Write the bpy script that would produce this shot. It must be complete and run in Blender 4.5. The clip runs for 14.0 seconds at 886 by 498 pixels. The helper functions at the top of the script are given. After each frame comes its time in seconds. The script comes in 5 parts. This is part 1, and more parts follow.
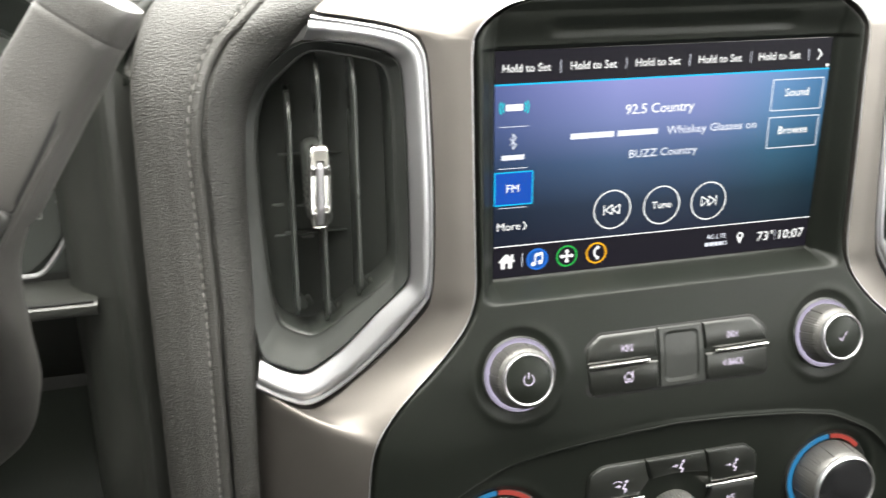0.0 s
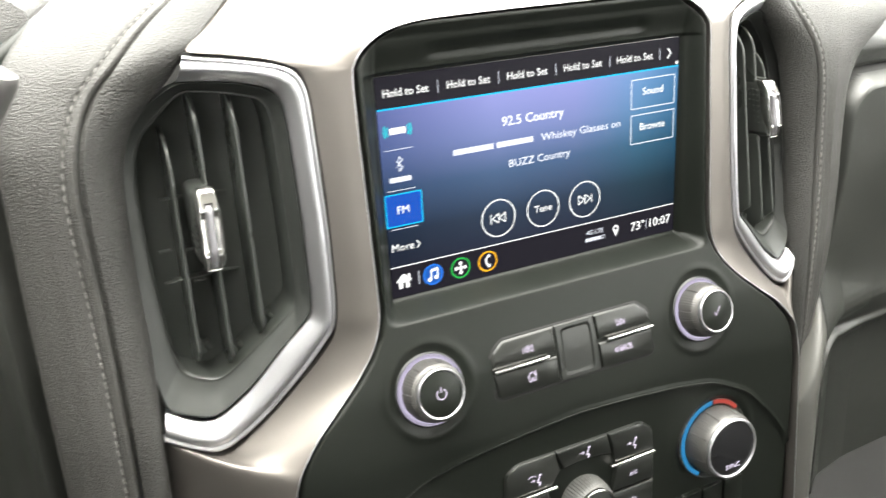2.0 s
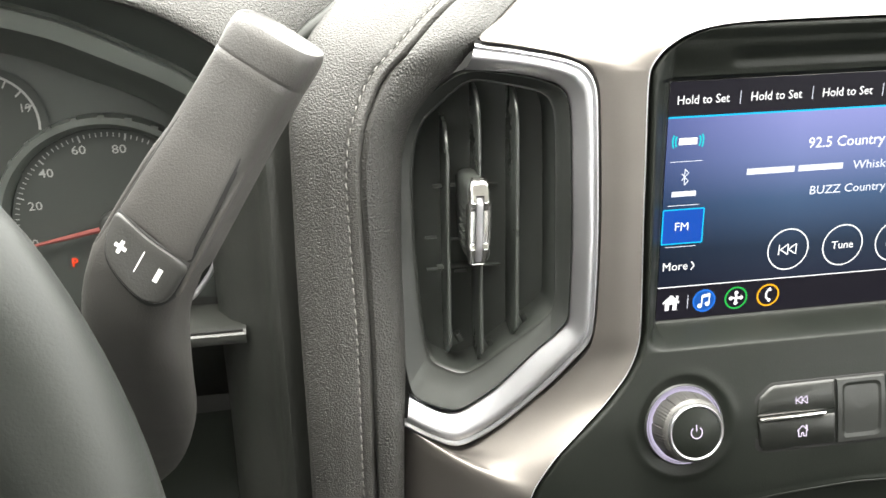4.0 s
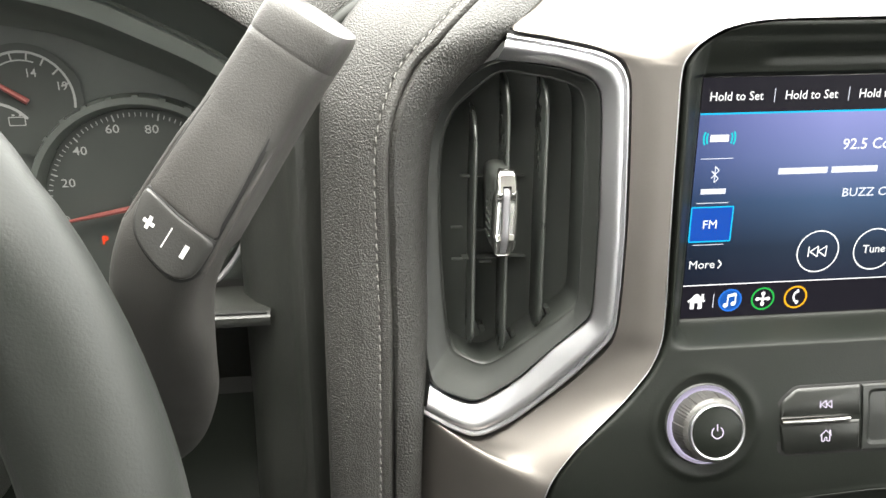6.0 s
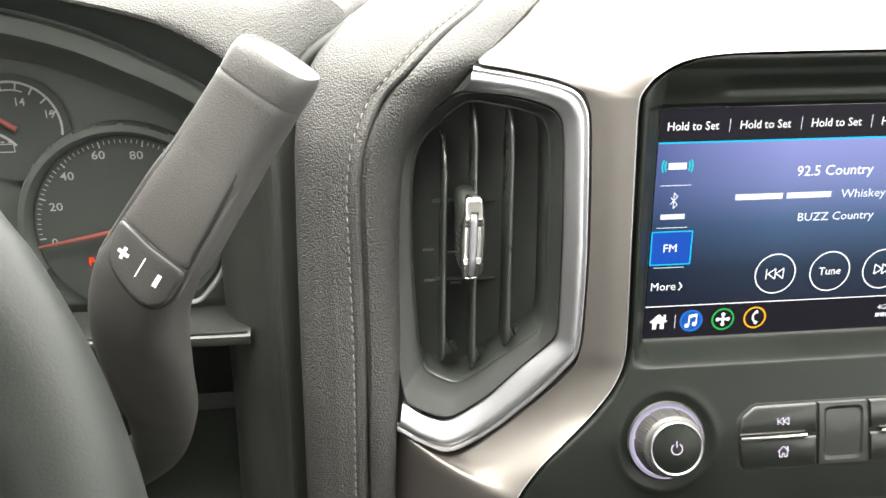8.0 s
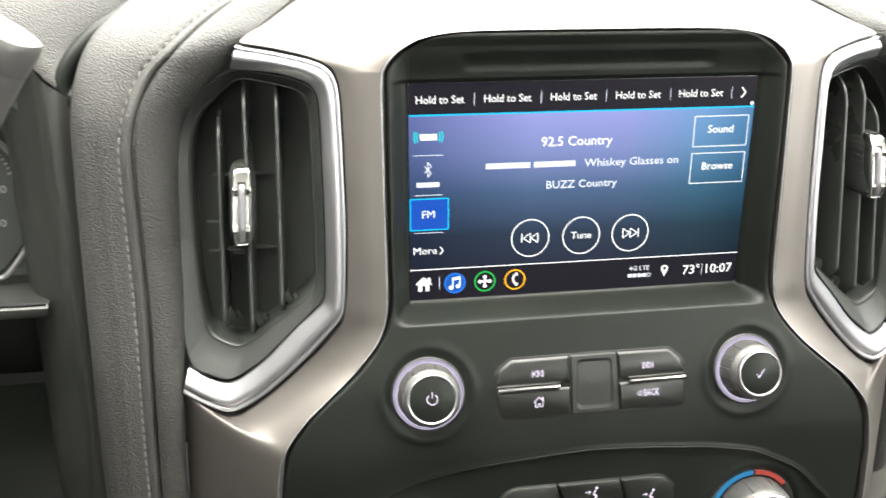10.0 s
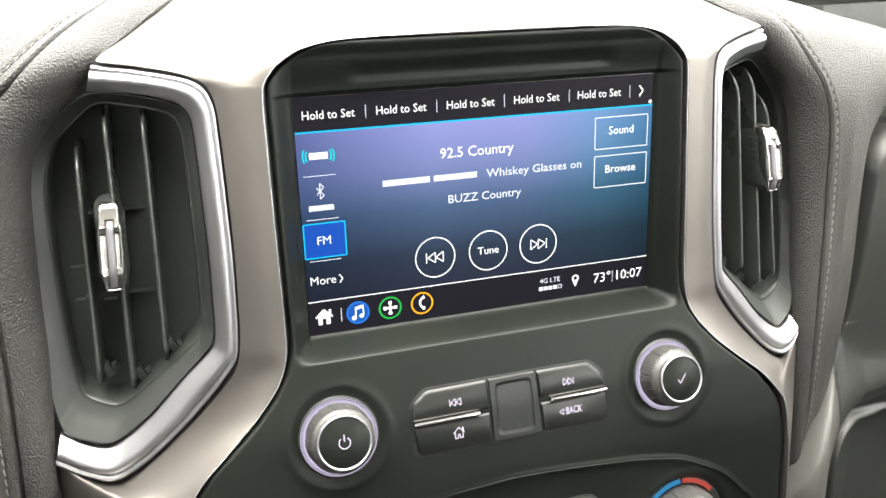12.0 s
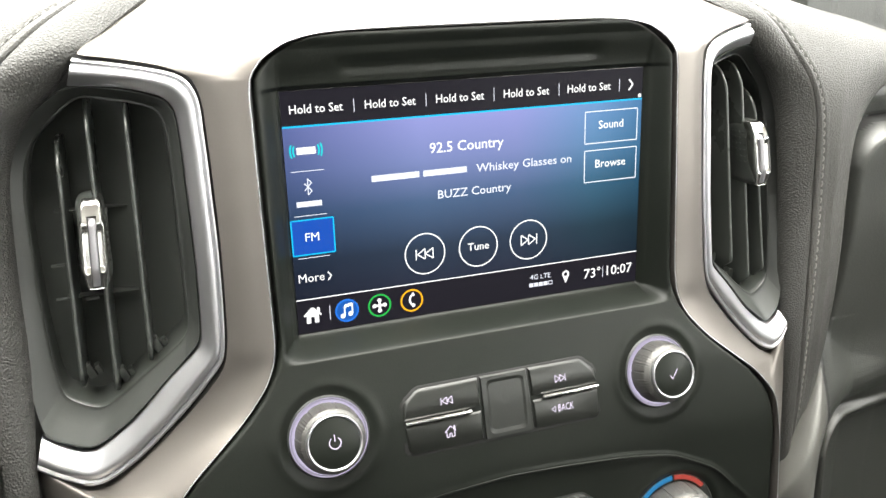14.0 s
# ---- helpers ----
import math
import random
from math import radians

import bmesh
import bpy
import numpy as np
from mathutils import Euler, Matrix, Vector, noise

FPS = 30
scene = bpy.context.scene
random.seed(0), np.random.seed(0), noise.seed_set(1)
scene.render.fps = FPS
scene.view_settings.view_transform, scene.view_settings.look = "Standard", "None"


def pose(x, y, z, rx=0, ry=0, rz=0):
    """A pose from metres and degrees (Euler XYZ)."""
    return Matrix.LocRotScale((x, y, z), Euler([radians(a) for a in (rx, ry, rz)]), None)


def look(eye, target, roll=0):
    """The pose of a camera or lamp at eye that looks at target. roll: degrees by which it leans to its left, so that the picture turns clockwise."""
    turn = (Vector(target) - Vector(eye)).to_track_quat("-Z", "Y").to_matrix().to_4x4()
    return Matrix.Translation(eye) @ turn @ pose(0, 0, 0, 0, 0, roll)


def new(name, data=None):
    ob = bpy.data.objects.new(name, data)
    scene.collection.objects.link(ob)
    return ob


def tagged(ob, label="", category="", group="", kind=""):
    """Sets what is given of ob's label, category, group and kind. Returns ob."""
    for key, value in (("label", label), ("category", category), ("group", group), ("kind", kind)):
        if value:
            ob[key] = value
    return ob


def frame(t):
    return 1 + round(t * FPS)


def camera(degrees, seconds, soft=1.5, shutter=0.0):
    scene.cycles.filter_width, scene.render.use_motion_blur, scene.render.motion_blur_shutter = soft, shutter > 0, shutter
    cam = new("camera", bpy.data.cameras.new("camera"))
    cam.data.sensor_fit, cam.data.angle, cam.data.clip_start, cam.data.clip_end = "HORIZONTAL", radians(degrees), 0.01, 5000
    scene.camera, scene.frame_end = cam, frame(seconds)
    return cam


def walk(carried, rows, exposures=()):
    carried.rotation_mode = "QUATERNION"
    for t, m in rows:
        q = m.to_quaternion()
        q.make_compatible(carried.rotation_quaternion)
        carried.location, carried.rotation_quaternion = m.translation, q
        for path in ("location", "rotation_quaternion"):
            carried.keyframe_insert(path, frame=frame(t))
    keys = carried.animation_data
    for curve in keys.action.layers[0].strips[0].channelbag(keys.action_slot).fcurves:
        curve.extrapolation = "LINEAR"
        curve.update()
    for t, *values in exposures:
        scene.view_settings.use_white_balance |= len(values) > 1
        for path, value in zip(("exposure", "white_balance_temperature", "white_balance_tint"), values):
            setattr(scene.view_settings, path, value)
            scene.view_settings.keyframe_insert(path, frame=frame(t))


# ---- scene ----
STACK = pose(0, 0, 0.70, 78)  # the centre stack's own axes: u right, v up along the display, w towards the cabin
cam = camera(54.4, 14.0, shutter=0.5)
ROWS = [
    (0.0, -0.2102, -0.3506, 0.8362, 58.949, -2.506, -14.753),
    (0.5, -0.2039, -0.3389, 0.8323, 59.263, -3.060, -19.640),
    (1.0, -0.1985, -0.3323, 0.8275, 59.524, -3.412, -23.139),
    (1.5, -0.2057, -0.3347, 0.8363, 59.192, -2.154, -25.731),
    (2.0, -0.2304, -0.3408, 0.8493, 59.029, -1.962, -26.644),
    (2.5, -0.2633, -0.3401, 0.8451, 59.170, -2.196, -24.809),
    (3.0, -0.2563, -0.3224, 0.8457, 58.728, -1.125, -15.593),
    (3.5, -0.2351, -0.3187, 0.8445, 58.432, 0.012, -10.722),
    (6.0, -0.2336, -0.3207, 0.8404, 58.082, -1.143, -6.274),
    (6.5, -0.2259, -0.3245, 0.8445, 58.145, -1.046, -6.082),
    (7.0, -0.2291, -0.3292, 0.8510, 58.328, -1.035, -6.037),
    (7.2, -0.2272, -0.3291, 0.8503, 58.522, -0.962, -5.985),
    (9.3, -0.1781, -0.3704, 0.8641, 58.633, -1.113, -6.622),
    (9.5, -0.1587, -0.3813, 0.8632, 58.810, -1.000, -6.690),
    (10.0, -0.1392, -0.3780, 0.8522, 59.565, -2.035, -9.415),
    (10.5, -0.1437, -0.3555, 0.8384, 59.854, -2.742, -12.497),
    (11.0, -0.1447, -0.3559, 0.8416, 60.625, -1.888, -15.643),
    (11.5, -0.1456, -0.3529, 0.8411, 61.012, -2.064, -17.609),
    (12.0, -0.1436, -0.3483, 0.8353, 61.499, -2.152, -18.684),
    (12.5, -0.1446, -0.3458, 0.8335, 61.552, -2.335, -19.416),
    (13.0, -0.1472, -0.3434, 0.8317, 61.496, -2.570, -19.905),
    (13.5, -0.1488, -0.3415, 0.8273, 61.733, -2.556, -20.164),
    (14.0, -0.1476, -0.3434, 0.8293, 61.807, -2.465, -20.192),
]
walk(cam, [(t, pose(x, y, z, rx, ry, rz)) for t, x, y, z, rx, ry, rz in ROWS], [(0.0, 4.14, 6800, 6), (0.7, 4.21, 6800, 6), (2.3, 4.34, 6800, 6), (3.5, 4.28, 6800, 6), (7.0, 4.24, 6800, 6), (9.5, 4.32, 6800, 6), (11.0, 4.34, 6800, 6), (12.5, 4.24, 6800, 6), (14.0, 4.22, 6800, 6)])

# ---- daylight ----
world = bpy.data.worlds.new("overcast_sky")
scene.world = world
world.use_nodes = True
wn = world.node_tree
sky = wn.nodes.new("ShaderNodeTexSky")
sky.sky_type, sky.sun_disc = "NISHITA", False
sky.sun_elevation, sky.sun_rotation = radians(80), radians(0)
grey = wn.nodes.new("ShaderNodeHueSaturation")
grey.inputs["Saturation"].default_value = 0.03
wn.links.new(sky.outputs[0], grey.inputs["Color"])
wn.links.new(grey.outputs[0], wn.nodes["Background"].inputs["Color"])
wn.nodes["Background"].inputs["Strength"].default_value = 0.14
sun = new("sun", bpy.data.lights.new("sun", "SUN"))
sun.data.energy, sun.data.angle, sun.data.color = 0.75, radians(80), (1, 0.97, 0.92)
sun.matrix_world = look((0.0, 0.7, 4.0), (0, 0, 0))
# ---- building helpers: all shapes are given in millimetres along the stack's axes ----
ORIGIN = {}


def thing(name, at, label, category, group="", kind=""):
    """An Empty at a place of the stack, to which the parts of one thing belong."""
    ob = new(name)
    ob.empty_display_size = 0.02
    ob.matrix_world = STACK @ Matrix.Translation(Vector(at) / 1000)
    ORIGIN[ob.name] = Vector(at)
    return tagged(ob, label, category, group, kind)


def mesh_of(name, verts, faces, material, at=(0, 0, 0), smooth=True, sharp=40):
    me = bpy.data.meshes.new(name)
    pts = (np.asarray(verts, float).reshape(-1, 3) - np.asarray(at, float)) / 1000
    me.from_pydata(pts.tolist(), [], [tuple(int(i) for i in f) for f in faces])
    me.update()
    bm = bmesh.new()
    bm.from_mesh(me)
    bmesh.ops.recalc_face_normals(bm, faces=bm.faces)
    bm.to_mesh(me)
    bm.free()
    if smooth:
        me.polygons.foreach_set("use_smooth", [True] * len(me.polygons))
        me.set_sharp_from_angle(angle=radians(sharp))
    if material:
        me.materials.append(material)
    return me


def part(name, geo, material, parent, label="", smooth=True, sharp=40):
    """Links (verts, faces) as one mesh object under a thing or a part."""
    top = parent.parent or parent
    at = ORIGIN[top.name]
    ob = new(name, mesh_of(name, geo[0], geo[1], material, at, smooth, sharp))
    ob.parent = parent
    return tagged(ob, label)


def alone(name, geo, material, label, category, kind="", group="", smooth=True, sharp=40):
    """A thing that is one mesh."""
    v = np.asarray(geo[0], float).reshape(-1, 3)
    at = (v.min(0) + v.max(0)) / 2
    ob = new(name, mesh_of(name, v, geo[1], material, at, smooth, sharp))
    ob.matrix_world = STACK @ Matrix.Translation(Vector(at.tolist()) / 1000)
    return tagged(ob, label, category, group, kind)


def join(*geos):
    v, f = [], []
    for gv, gf in geos:
        n = len(v)
        v += [tuple(p) for p in gv]
        f += [tuple(i + n for i in q) for q in gf]
    return v, f


def grid(rows, closed_u=False, closed_v=False):
    """A sheet from an array of points [row][column]."""
    a = np.asarray(rows, float)
    n, m = a.shape[:2]
    f = []
    for i in range(n if closed_v else n - 1):
        for j in range(m if closed_u else m - 1):
            i2, j2 = (i + 1) % n, (j + 1) % m
            f.append((i * m + j, i * m + j2, i2 * m + j2, i2 * m + j))
    return a.reshape(-1, 3), f


def spline(points, n, closed=False):
    """n points on a smooth curve through the given ones, evenly by chord length."""
    p = np.asarray(points, float)
    if closed:
        p = np.vstack([p[-1], p, p[0], p[1]])
    else:
        p = np.vstack([2 * p[0] - p[1], p, 2 * p[-1] - p[-2]])
    out = []
    for i in range(1, len(p) - 2):
        t = np.linspace(0, 1, 24, endpoint=False)[:, None]
        a, b, c, d = p[i - 1], p[i], p[i + 1], p[i + 2]
        ta, tb = 0.5 * (c - a), 0.5 * (d - b)
        lim = np.linalg.norm((c - b)[:3])
        for tv in (ta, tb):
            ln = np.linalg.norm(tv[:3])
            if ln > lim:
                tv *= lim / ln
        out.append((2 * t**3 - 3 * t**2 + 1) * b + (t**3 - 2 * t**2 + t) * ta + (-2 * t**3 + 3 * t**2) * c + (t**3 - t**2) * tb)
    out = np.vstack(out + ([] if closed else [p[-2][None]]))
    if n is None:
        return out
    if closed:
        out = np.vstack([out, out[0]])
    s = np.r_[0, np.cumsum(np.linalg.norm(np.diff(out, axis=0), axis=1))]
    q = np.linspace(0, s[-1], n + 1)[:-1] if closed else np.linspace(0, s[-1], n)
    return np.stack([np.interp(q, s, out[:, k]) for k in range(out.shape[1])], 1)


def box(c, size, bevel=0.8, turn=None):
    bm = bmesh.new()
    bmesh.ops.create_cube(bm, size=1, matrix=Matrix.Diagonal((*size, 1)))
    if bevel:
        bmesh.ops.bevel(bm, geom=bm.edges[:], offset=bevel, segments=2, profile=0.6, affect="EDGES")
    m = Matrix.Translation(c) @ (turn or Matrix())
    v = [tuple(m @ p.co) for p in bm.verts]
    f = [tuple(q.index for q in g.verts) for g in bm.faces]
    bm.free()
    return v, f


def turned(profile, c, n=64, turn=None, knurl=None):
    """A shape turned about the w axis through c, from (radius, height) pairs; knurl(height index, angle) changes the radius."""
    m = Matrix.Translation(c) @ (turn or Matrix())
    rows = []
    for k, (r, h) in enumerate(profile):
        row = []
        for j in range(n):
            a = 2 * math.pi * j / n
            rr = r + (knurl(k, a) if knurl else 0)
            row.append(tuple(m @ Vector((rr * math.cos(a), rr * math.sin(a), h))))
        rows.append(row)
    v, f = grid(rows, closed_u=True)
    v = v.tolist()
    for k, flip in ((0, True), (len(rows) - 1, False)):
        if profile[k][0] > 1e-6:
            ring = [k * n + j for j in range(n)]
            f.append(tuple(ring[::-1] if flip else ring))
    return v, f


def tube(path, radius, n=16, squash=1.0, up=(0, 0, 1), caps=True):
    """A round bar along a path; radius may be one number or one per point."""
    p = np.asarray(path, float)
    rad = np.broadcast_to(np.asarray(radius, float), (len(p),))
    rows = []
    for i in range(len(p)):
        d = p[min(i + 1, len(p) - 1)] - p[max(i - 1, 0)]
        d /= np.linalg.norm(d)
        x = np.cross(up, d)
        x /= np.linalg.norm(x) + 1e-9
        y = np.cross(d, x)
        a = np.linspace(0, 2 * math.pi, n, endpoint=False)[:, None]
        rows.append(p[i] + rad[i] * (np.cos(a) * x + squash * np.sin(a) * y))
    v, f = grid(rows, closed_u=True)
    if caps:
        f += [tuple(range(n))[::-1], tuple(len(p) * n - n + j for j in range(n))]
    return v, f


def prism(outline, lift, lo, hi, bevel=0.6):
    """A plate with a closed outline in (u, v); lift(u, v) is its seat, lo and hi its under and upper side, with a rounded rim."""
    o = np.asarray(outline, float)
    area = 0.5 * np.sum(o[:, 0] * np.roll(o[:, 1], -1) - o[:, 1] * np.roll(o[:, 0], -1))
    if area < 0:
        o = o[::-1]
    nxt, prv = np.roll(o, -1, 0), np.roll(o, 1, 0)
    t = nxt - prv
    t /= np.linalg.norm(t, axis=1)[:, None] + 1e-9
    nrm = np.stack([-t[:, 1], t[:, 0]], 1)
    rows = []
    for off, h in ((0, lo), (0, hi - bevel), (0.3 * bevel, hi - 0.3 * bevel), (bevel, hi)):
        q = o + nrm * off
        rows.append([(x, y, lift(x, y) + h) for x, y in q])
    n = len(o)
    v, f = grid(rows, closed_u=True)
    f.append(tuple(3 * n + j for j in range(n)))
    return v, f


def rounded(u0, v0, u1, v1, r=2.0, cut=None, n=5):
    """Outline of a rectangle with rounded corners; cut gives corners (bl, br, tr, tl) a radius of their own."""
    rr = cut or (r, r, r, r)
    out = []
    for (x, y, sx, sy, a0), q in zip(((u0, v0, 1, 1, 180), (u1, v0, -1, 1, 270), (u1, v1, -1, -1, 0), (u0, v1, 1, -1, 90)), rr):
        cx, cy = x + sx * q, y + sy * q
        for k in range(n):
            a = radians(a0 + 90 * k / (n - 1))
            out.append((cx + q * math.cos(a), cy + q * math.sin(a)))
    return out


def S(x, a, b):
    """Smooth step from 0 at a to 1 at b."""
    t = np.clip((np.asarray(x, float) - a) / (b - a), 0, 1)
    return t * t * (3 - 2 * t)


# ---- materials ----
def material(name, colour, rough=0.5, metal=0.0, spec=0.5, coat=0.0, emit=None, power=1.0):
    m = bpy.data.materials.new(name)
    m.use_nodes = True
    b = m.node_tree.nodes["Principled BSDF"]
    b.inputs["Base Color"].default_value = (*colour, 1)
    b.inputs["Roughness"].default_value = rough
    b.inputs["Metallic"].default_value = metal
    b.inputs["Specular IOR Level"].default_value = spec
    b.inputs["Coat Weight"].default_value = coat
    if emit:
        b.inputs["Emission Color"].default_value = (*emit, 1)
        b.inputs["Emission Strength"].default_value = power
    return m


def noise_node(nt, scale, detail=4.0, rough=0.55, stretch=None):
    co = nt.nodes.new("ShaderNodeTexCoord")
    n = nt.nodes.new("ShaderNodeTexNoise")
    n.inputs["Scale"].default_value, n.inputs["Detail"].default_value, n.inputs["Roughness"].default_value = scale, detail, rough
    if stretch:
        mp = nt.nodes.new("ShaderNodeMapping")
        mp.inputs["Scale"].default_value = stretch
        nt.links.new(co.outputs["Object"], mp.inputs["Vector"])
        nt.links.new(mp.outputs[0], n.inputs["Vector"])
    else:
        nt.links.new(co.outputs["Object"], n.inputs["Vector"])
    return n


def ramp(nt, source, lo, hi, a=0.35, b=0.65):
    r = nt.nodes.new("ShaderNodeMapRange")
    r.inputs["From Min"].default_value, r.inputs["From Max"].default_value = a, b
    r.inputs["To Min"].default_value, r.inputs["To Max"].default_value = lo, hi
    nt.links.new(source, r.inputs["Value"])
    return r.outputs[0]


def tint(m, source, dark, light, a=0.3, b=0.7):
    """Base colour between two tones by a noise."""
    nt = m.node_tree
    mix = nt.nodes.new("ShaderNodeMix")
    mix.data_type = "RGBA"
    mix.inputs["A"].default_value, mix.inputs["B"].default_value = (*dark, 1), (*light, 1)
    nt.links.new(ramp(nt, source, 0, 1, a, b), mix.inputs["Factor"])
    nt.links.new(mix.outputs["Result"], nt.nodes["Principled BSDF"].inputs["Base Color"])


def bumped(m, heights, distance=0.0004, strength=0.6):
    nt = m.node_tree
    last = None
    for h, s in heights:
        bp = nt.nodes.new("ShaderNodeBump")
        bp.inputs["Strength"].default_value, bp.inputs["Distance"].default_value = strength * s, distance
        nt.links.new(h, bp.inputs["Height"])
        if last:
            nt.links.new(last, bp.inputs["Normal"])
        last = bp.outputs[0]
    nt.links.new(last, nt.nodes["Principled BSDF"].inputs["Normal"])


def leather_material(name, dark, light, cell=920.0, rough=(0.36, 0.52)):
    """Pebbled leather: raised rounded cells, soft creases, a little shine on the tops."""
    m = material(name, dark, 0.5, spec=0.36)
    nt = m.node_tree
    co = nt.nodes.new("ShaderNodeTexCoord")
    warp = noise_node(nt, 700.0, 2.0)
    add = nt.nodes.new("ShaderNodeVectorMath")
    add.operation = "MULTIPLY_ADD"
    add.inputs[1].default_value = (0.00015,) * 3
    nt.links.new(warp.outputs["Color"], add.inputs[0])
    nt.links.new(co.outputs["Object"], add.inputs[2])
    vo = nt.nodes.new("ShaderNodeTexVoronoi")
    vo.feature = "F1"
    vo.inputs["Scale"].default_value = cell
    nt.links.new(add.outputs[0], vo.inputs["Vector"])
    inv = ramp(nt, vo.outputs["Distance"], 1.0, 0.0, 0.1, 0.75)
    broad = noise_node(nt, 14.0, 3.0)
    tint(m, broad.outputs["Fac"], dark, light)
    nt.links.new(ramp(nt, vo.outputs["Distance"], rough[0], rough[1], 0.1, 0.7), nt.nodes["Principled BSDF"].inputs["Roughness"])
    bumped(m, [(inv, 1.0)], 0.0005, 0.65)
    return m


def plastic_material(name, dark, light, rough=(0.4, 0.55), grain=1500.0, depth=0.35, spec=0.5):
    m = material(name, dark, 0.5, spec=spec)
    nt = m.node_tree
    g = noise_node(nt, grain, 2.0)
    broad = noise_node(nt, 18.0, 5.0, 0.65)
    tint(m, broad.outputs["Fac"], dark, light)
    nt.links.new(ramp(nt, broad.outputs["Fac"], rough[0], rough[1]), nt.nodes["Principled BSDF"].inputs["Roughness"])
    bumped(m, [(g.outputs["Fac"], 1.0)], 0.00025, depth)
    return m


def metal_material(name, dark, light, rough=(0.25, 0.35), metal=1.0, streak=(1, 1, 1), scale=90.0, depth=0.0):
    m = material(name, dark, 0.3, metal)
    nt = m.node_tree
    g = noise_node(nt, scale, 4.0, 0.6, streak)
    broad = noise_node(nt, 12.0, 3.0)
    tint(m, broad.outputs["Fac"], dark, light)
    nt.links.new(ramp(nt, g.outputs["Fac"], rough[0], rough[1], 0.3, 0.7), nt.nodes["Principled BSDF"].inputs["Roughness"])
    if depth:
        bumped(m, [(g.outputs["Fac"], 1.0)], 0.0002, depth)
    return m


LEATHER = leather_material("black_leather", (0.041, 0.0400, 0.0378), (0.050, 0.0488, 0.0460), 1150.0)
# bolster leather: darker than the face, with its shade put in
LEATHER_STRIP = leather_material("shaded_leather_strip", (0.029, 0.0286, 0.027), (0.037, 0.0362, 0.034), 1000.0)
RIM = plastic_material("smooth_rim_leather", (0.011, 0.0125, 0.0112), (0.016, 0.0175, 0.0158), (0.40, 0.50), 1100.0, 0.3, 0.28)
LEVER = plastic_material("grained_lever_plastic", (0.046, 0.0440, 0.0418), (0.055, 0.0525, 0.050), (0.40, 0.5), 1500.0, 0.6)
SHIFT = plastic_material("shift_button_plastic", (0.030, 0.030, 0.0285), (0.037, 0.0365, 0.0345), (0.40, 0.5), 1300.0, 0.4)
SOFT = plastic_material("soft_black_plastic", (0.0056, 0.0070, 0.0054), (0.0080, 0.0095, 0.0075), (0.38, 0.46), 1400.0, 0.25, 0.22)
# gauge and bay tones lifted, painting in haze from the cluster lens
GAUGE = plastic_material("hazed_gauge_face", (0.028, 0.0315, 0.0285), (0.034, 0.038, 0.0345), (0.5, 0.6), 1400.0, 0.1)
BAY = plastic_material("lifted_bay_grey", (0.050, 0.056, 0.051), (0.060, 0.067, 0.061), (0.45, 0.55), 1400.0, 0.2)
GRAINED = plastic_material("grained_black_plastic", (0.021, 0.0225, 0.0200), (0.029, 0.0300, 0.0270), (0.37, 0.47), 900.0, 0.7, 0.6)
DARK = plastic_material("dark_plastic", (0.017, 0.0185, 0.017), (0.024, 0.026, 0.024), (0.4, 0.55), 1200.0, 0.2)
VENT = plastic_material("vent_plastic", (0.032, 0.0345, 0.032), (0.039, 0.0415, 0.0385), (0.34, 0.46), 1800.0, 0.15)
VANE = plastic_material("glossy_vane_plastic", (0.034, 0.037, 0.034), (0.041, 0.0445, 0.041), (0.26, 0.34), 1800.0, 0.05, 0.6)
PIT = plastic_material("black_duct_plastic", (0.036, 0.040, 0.036), (0.044, 0.048, 0.044), (0.5, 0.6), 1200.0, 0.2, 0.3)
TONGUE = metal_material("grey_tongue", (0.20, 0.195, 0.21), (0.25, 0.245, 0.26), (0.35, 0.45), 0.4)
GLINT_BEAD = plastic_material("polished_glint_bead", (0.020, 0.020, 0.020), (0.028, 0.028, 0.028), (0.32, 0.40), 1800.0, 0.03, 0.38)
# rail plastic: the doors' black lightened, to paint light onto the rail
LIT_RAIL = plastic_material("lit_rail_plastic", (0.072, 0.071, 0.066), (0.084, 0.083, 0.077), (0.40, 0.50), 900.0, 0.6, 0.45)
GLOSS = plastic_material("gloss_black", (0.010, 0.010, 0.011), (0.013, 0.013, 0.014), (0.12, 0.2), 1800.0, 0.02)
TRIM = metal_material("satin_titanium_trim", (0.156, 0.143, 0.132), (0.182, 0.167, 0.155), (0.43, 0.51), 0.85, (1, 1, 1), 1500.0, 0.05)
CHROME = metal_material("satin_chrome", (0.50, 0.50, 0.52), (0.56, 0.56, 0.58), (0.38, 0.46), 1.0, (1, 1, 1), 60.0, 0.0)
BRIGHT = metal_material("bright_chrome", (0.66, 0.65, 0.63), (0.74, 0.73, 0.71), (0.16, 0.24), 1.0, (1, 1, 1), 200.0, 0.0)
RUBBER = plastic_material("knob_grip", (0.042, 0.042, 0.0405), (0.066, 0.065, 0.062), (0.35, 0.5), 1600.0, 0.4)
BUTTON = plastic_material("button_plastic", (0.0075, 0.0085, 0.0072), (0.0095, 0.0105, 0.009), (0.34, 0.42), 1400.0, 0.15, 0.5)
GUNMETAL = metal_material("gunmetal_grip", (0.075, 0.073, 0.070), (0.10, 0.098, 0.094), (0.40, 0.50), 0.5, (1, 1, 1), 400.0, 0.0)
THREAD = plastic_material("grey_thread", (0.15, 0.147, 0.14), (0.20, 0.196, 0.186), (0.6, 0.8), 2500.0, 0.6)
GAP = plastic_material("gap_black", (0.006, 0.006, 0.006), (0.008, 0.008, 0.008), (0.6, 0.7), 900.0, 0.1)


LAMP = 0.09  # how bright lit signs are against the daylight


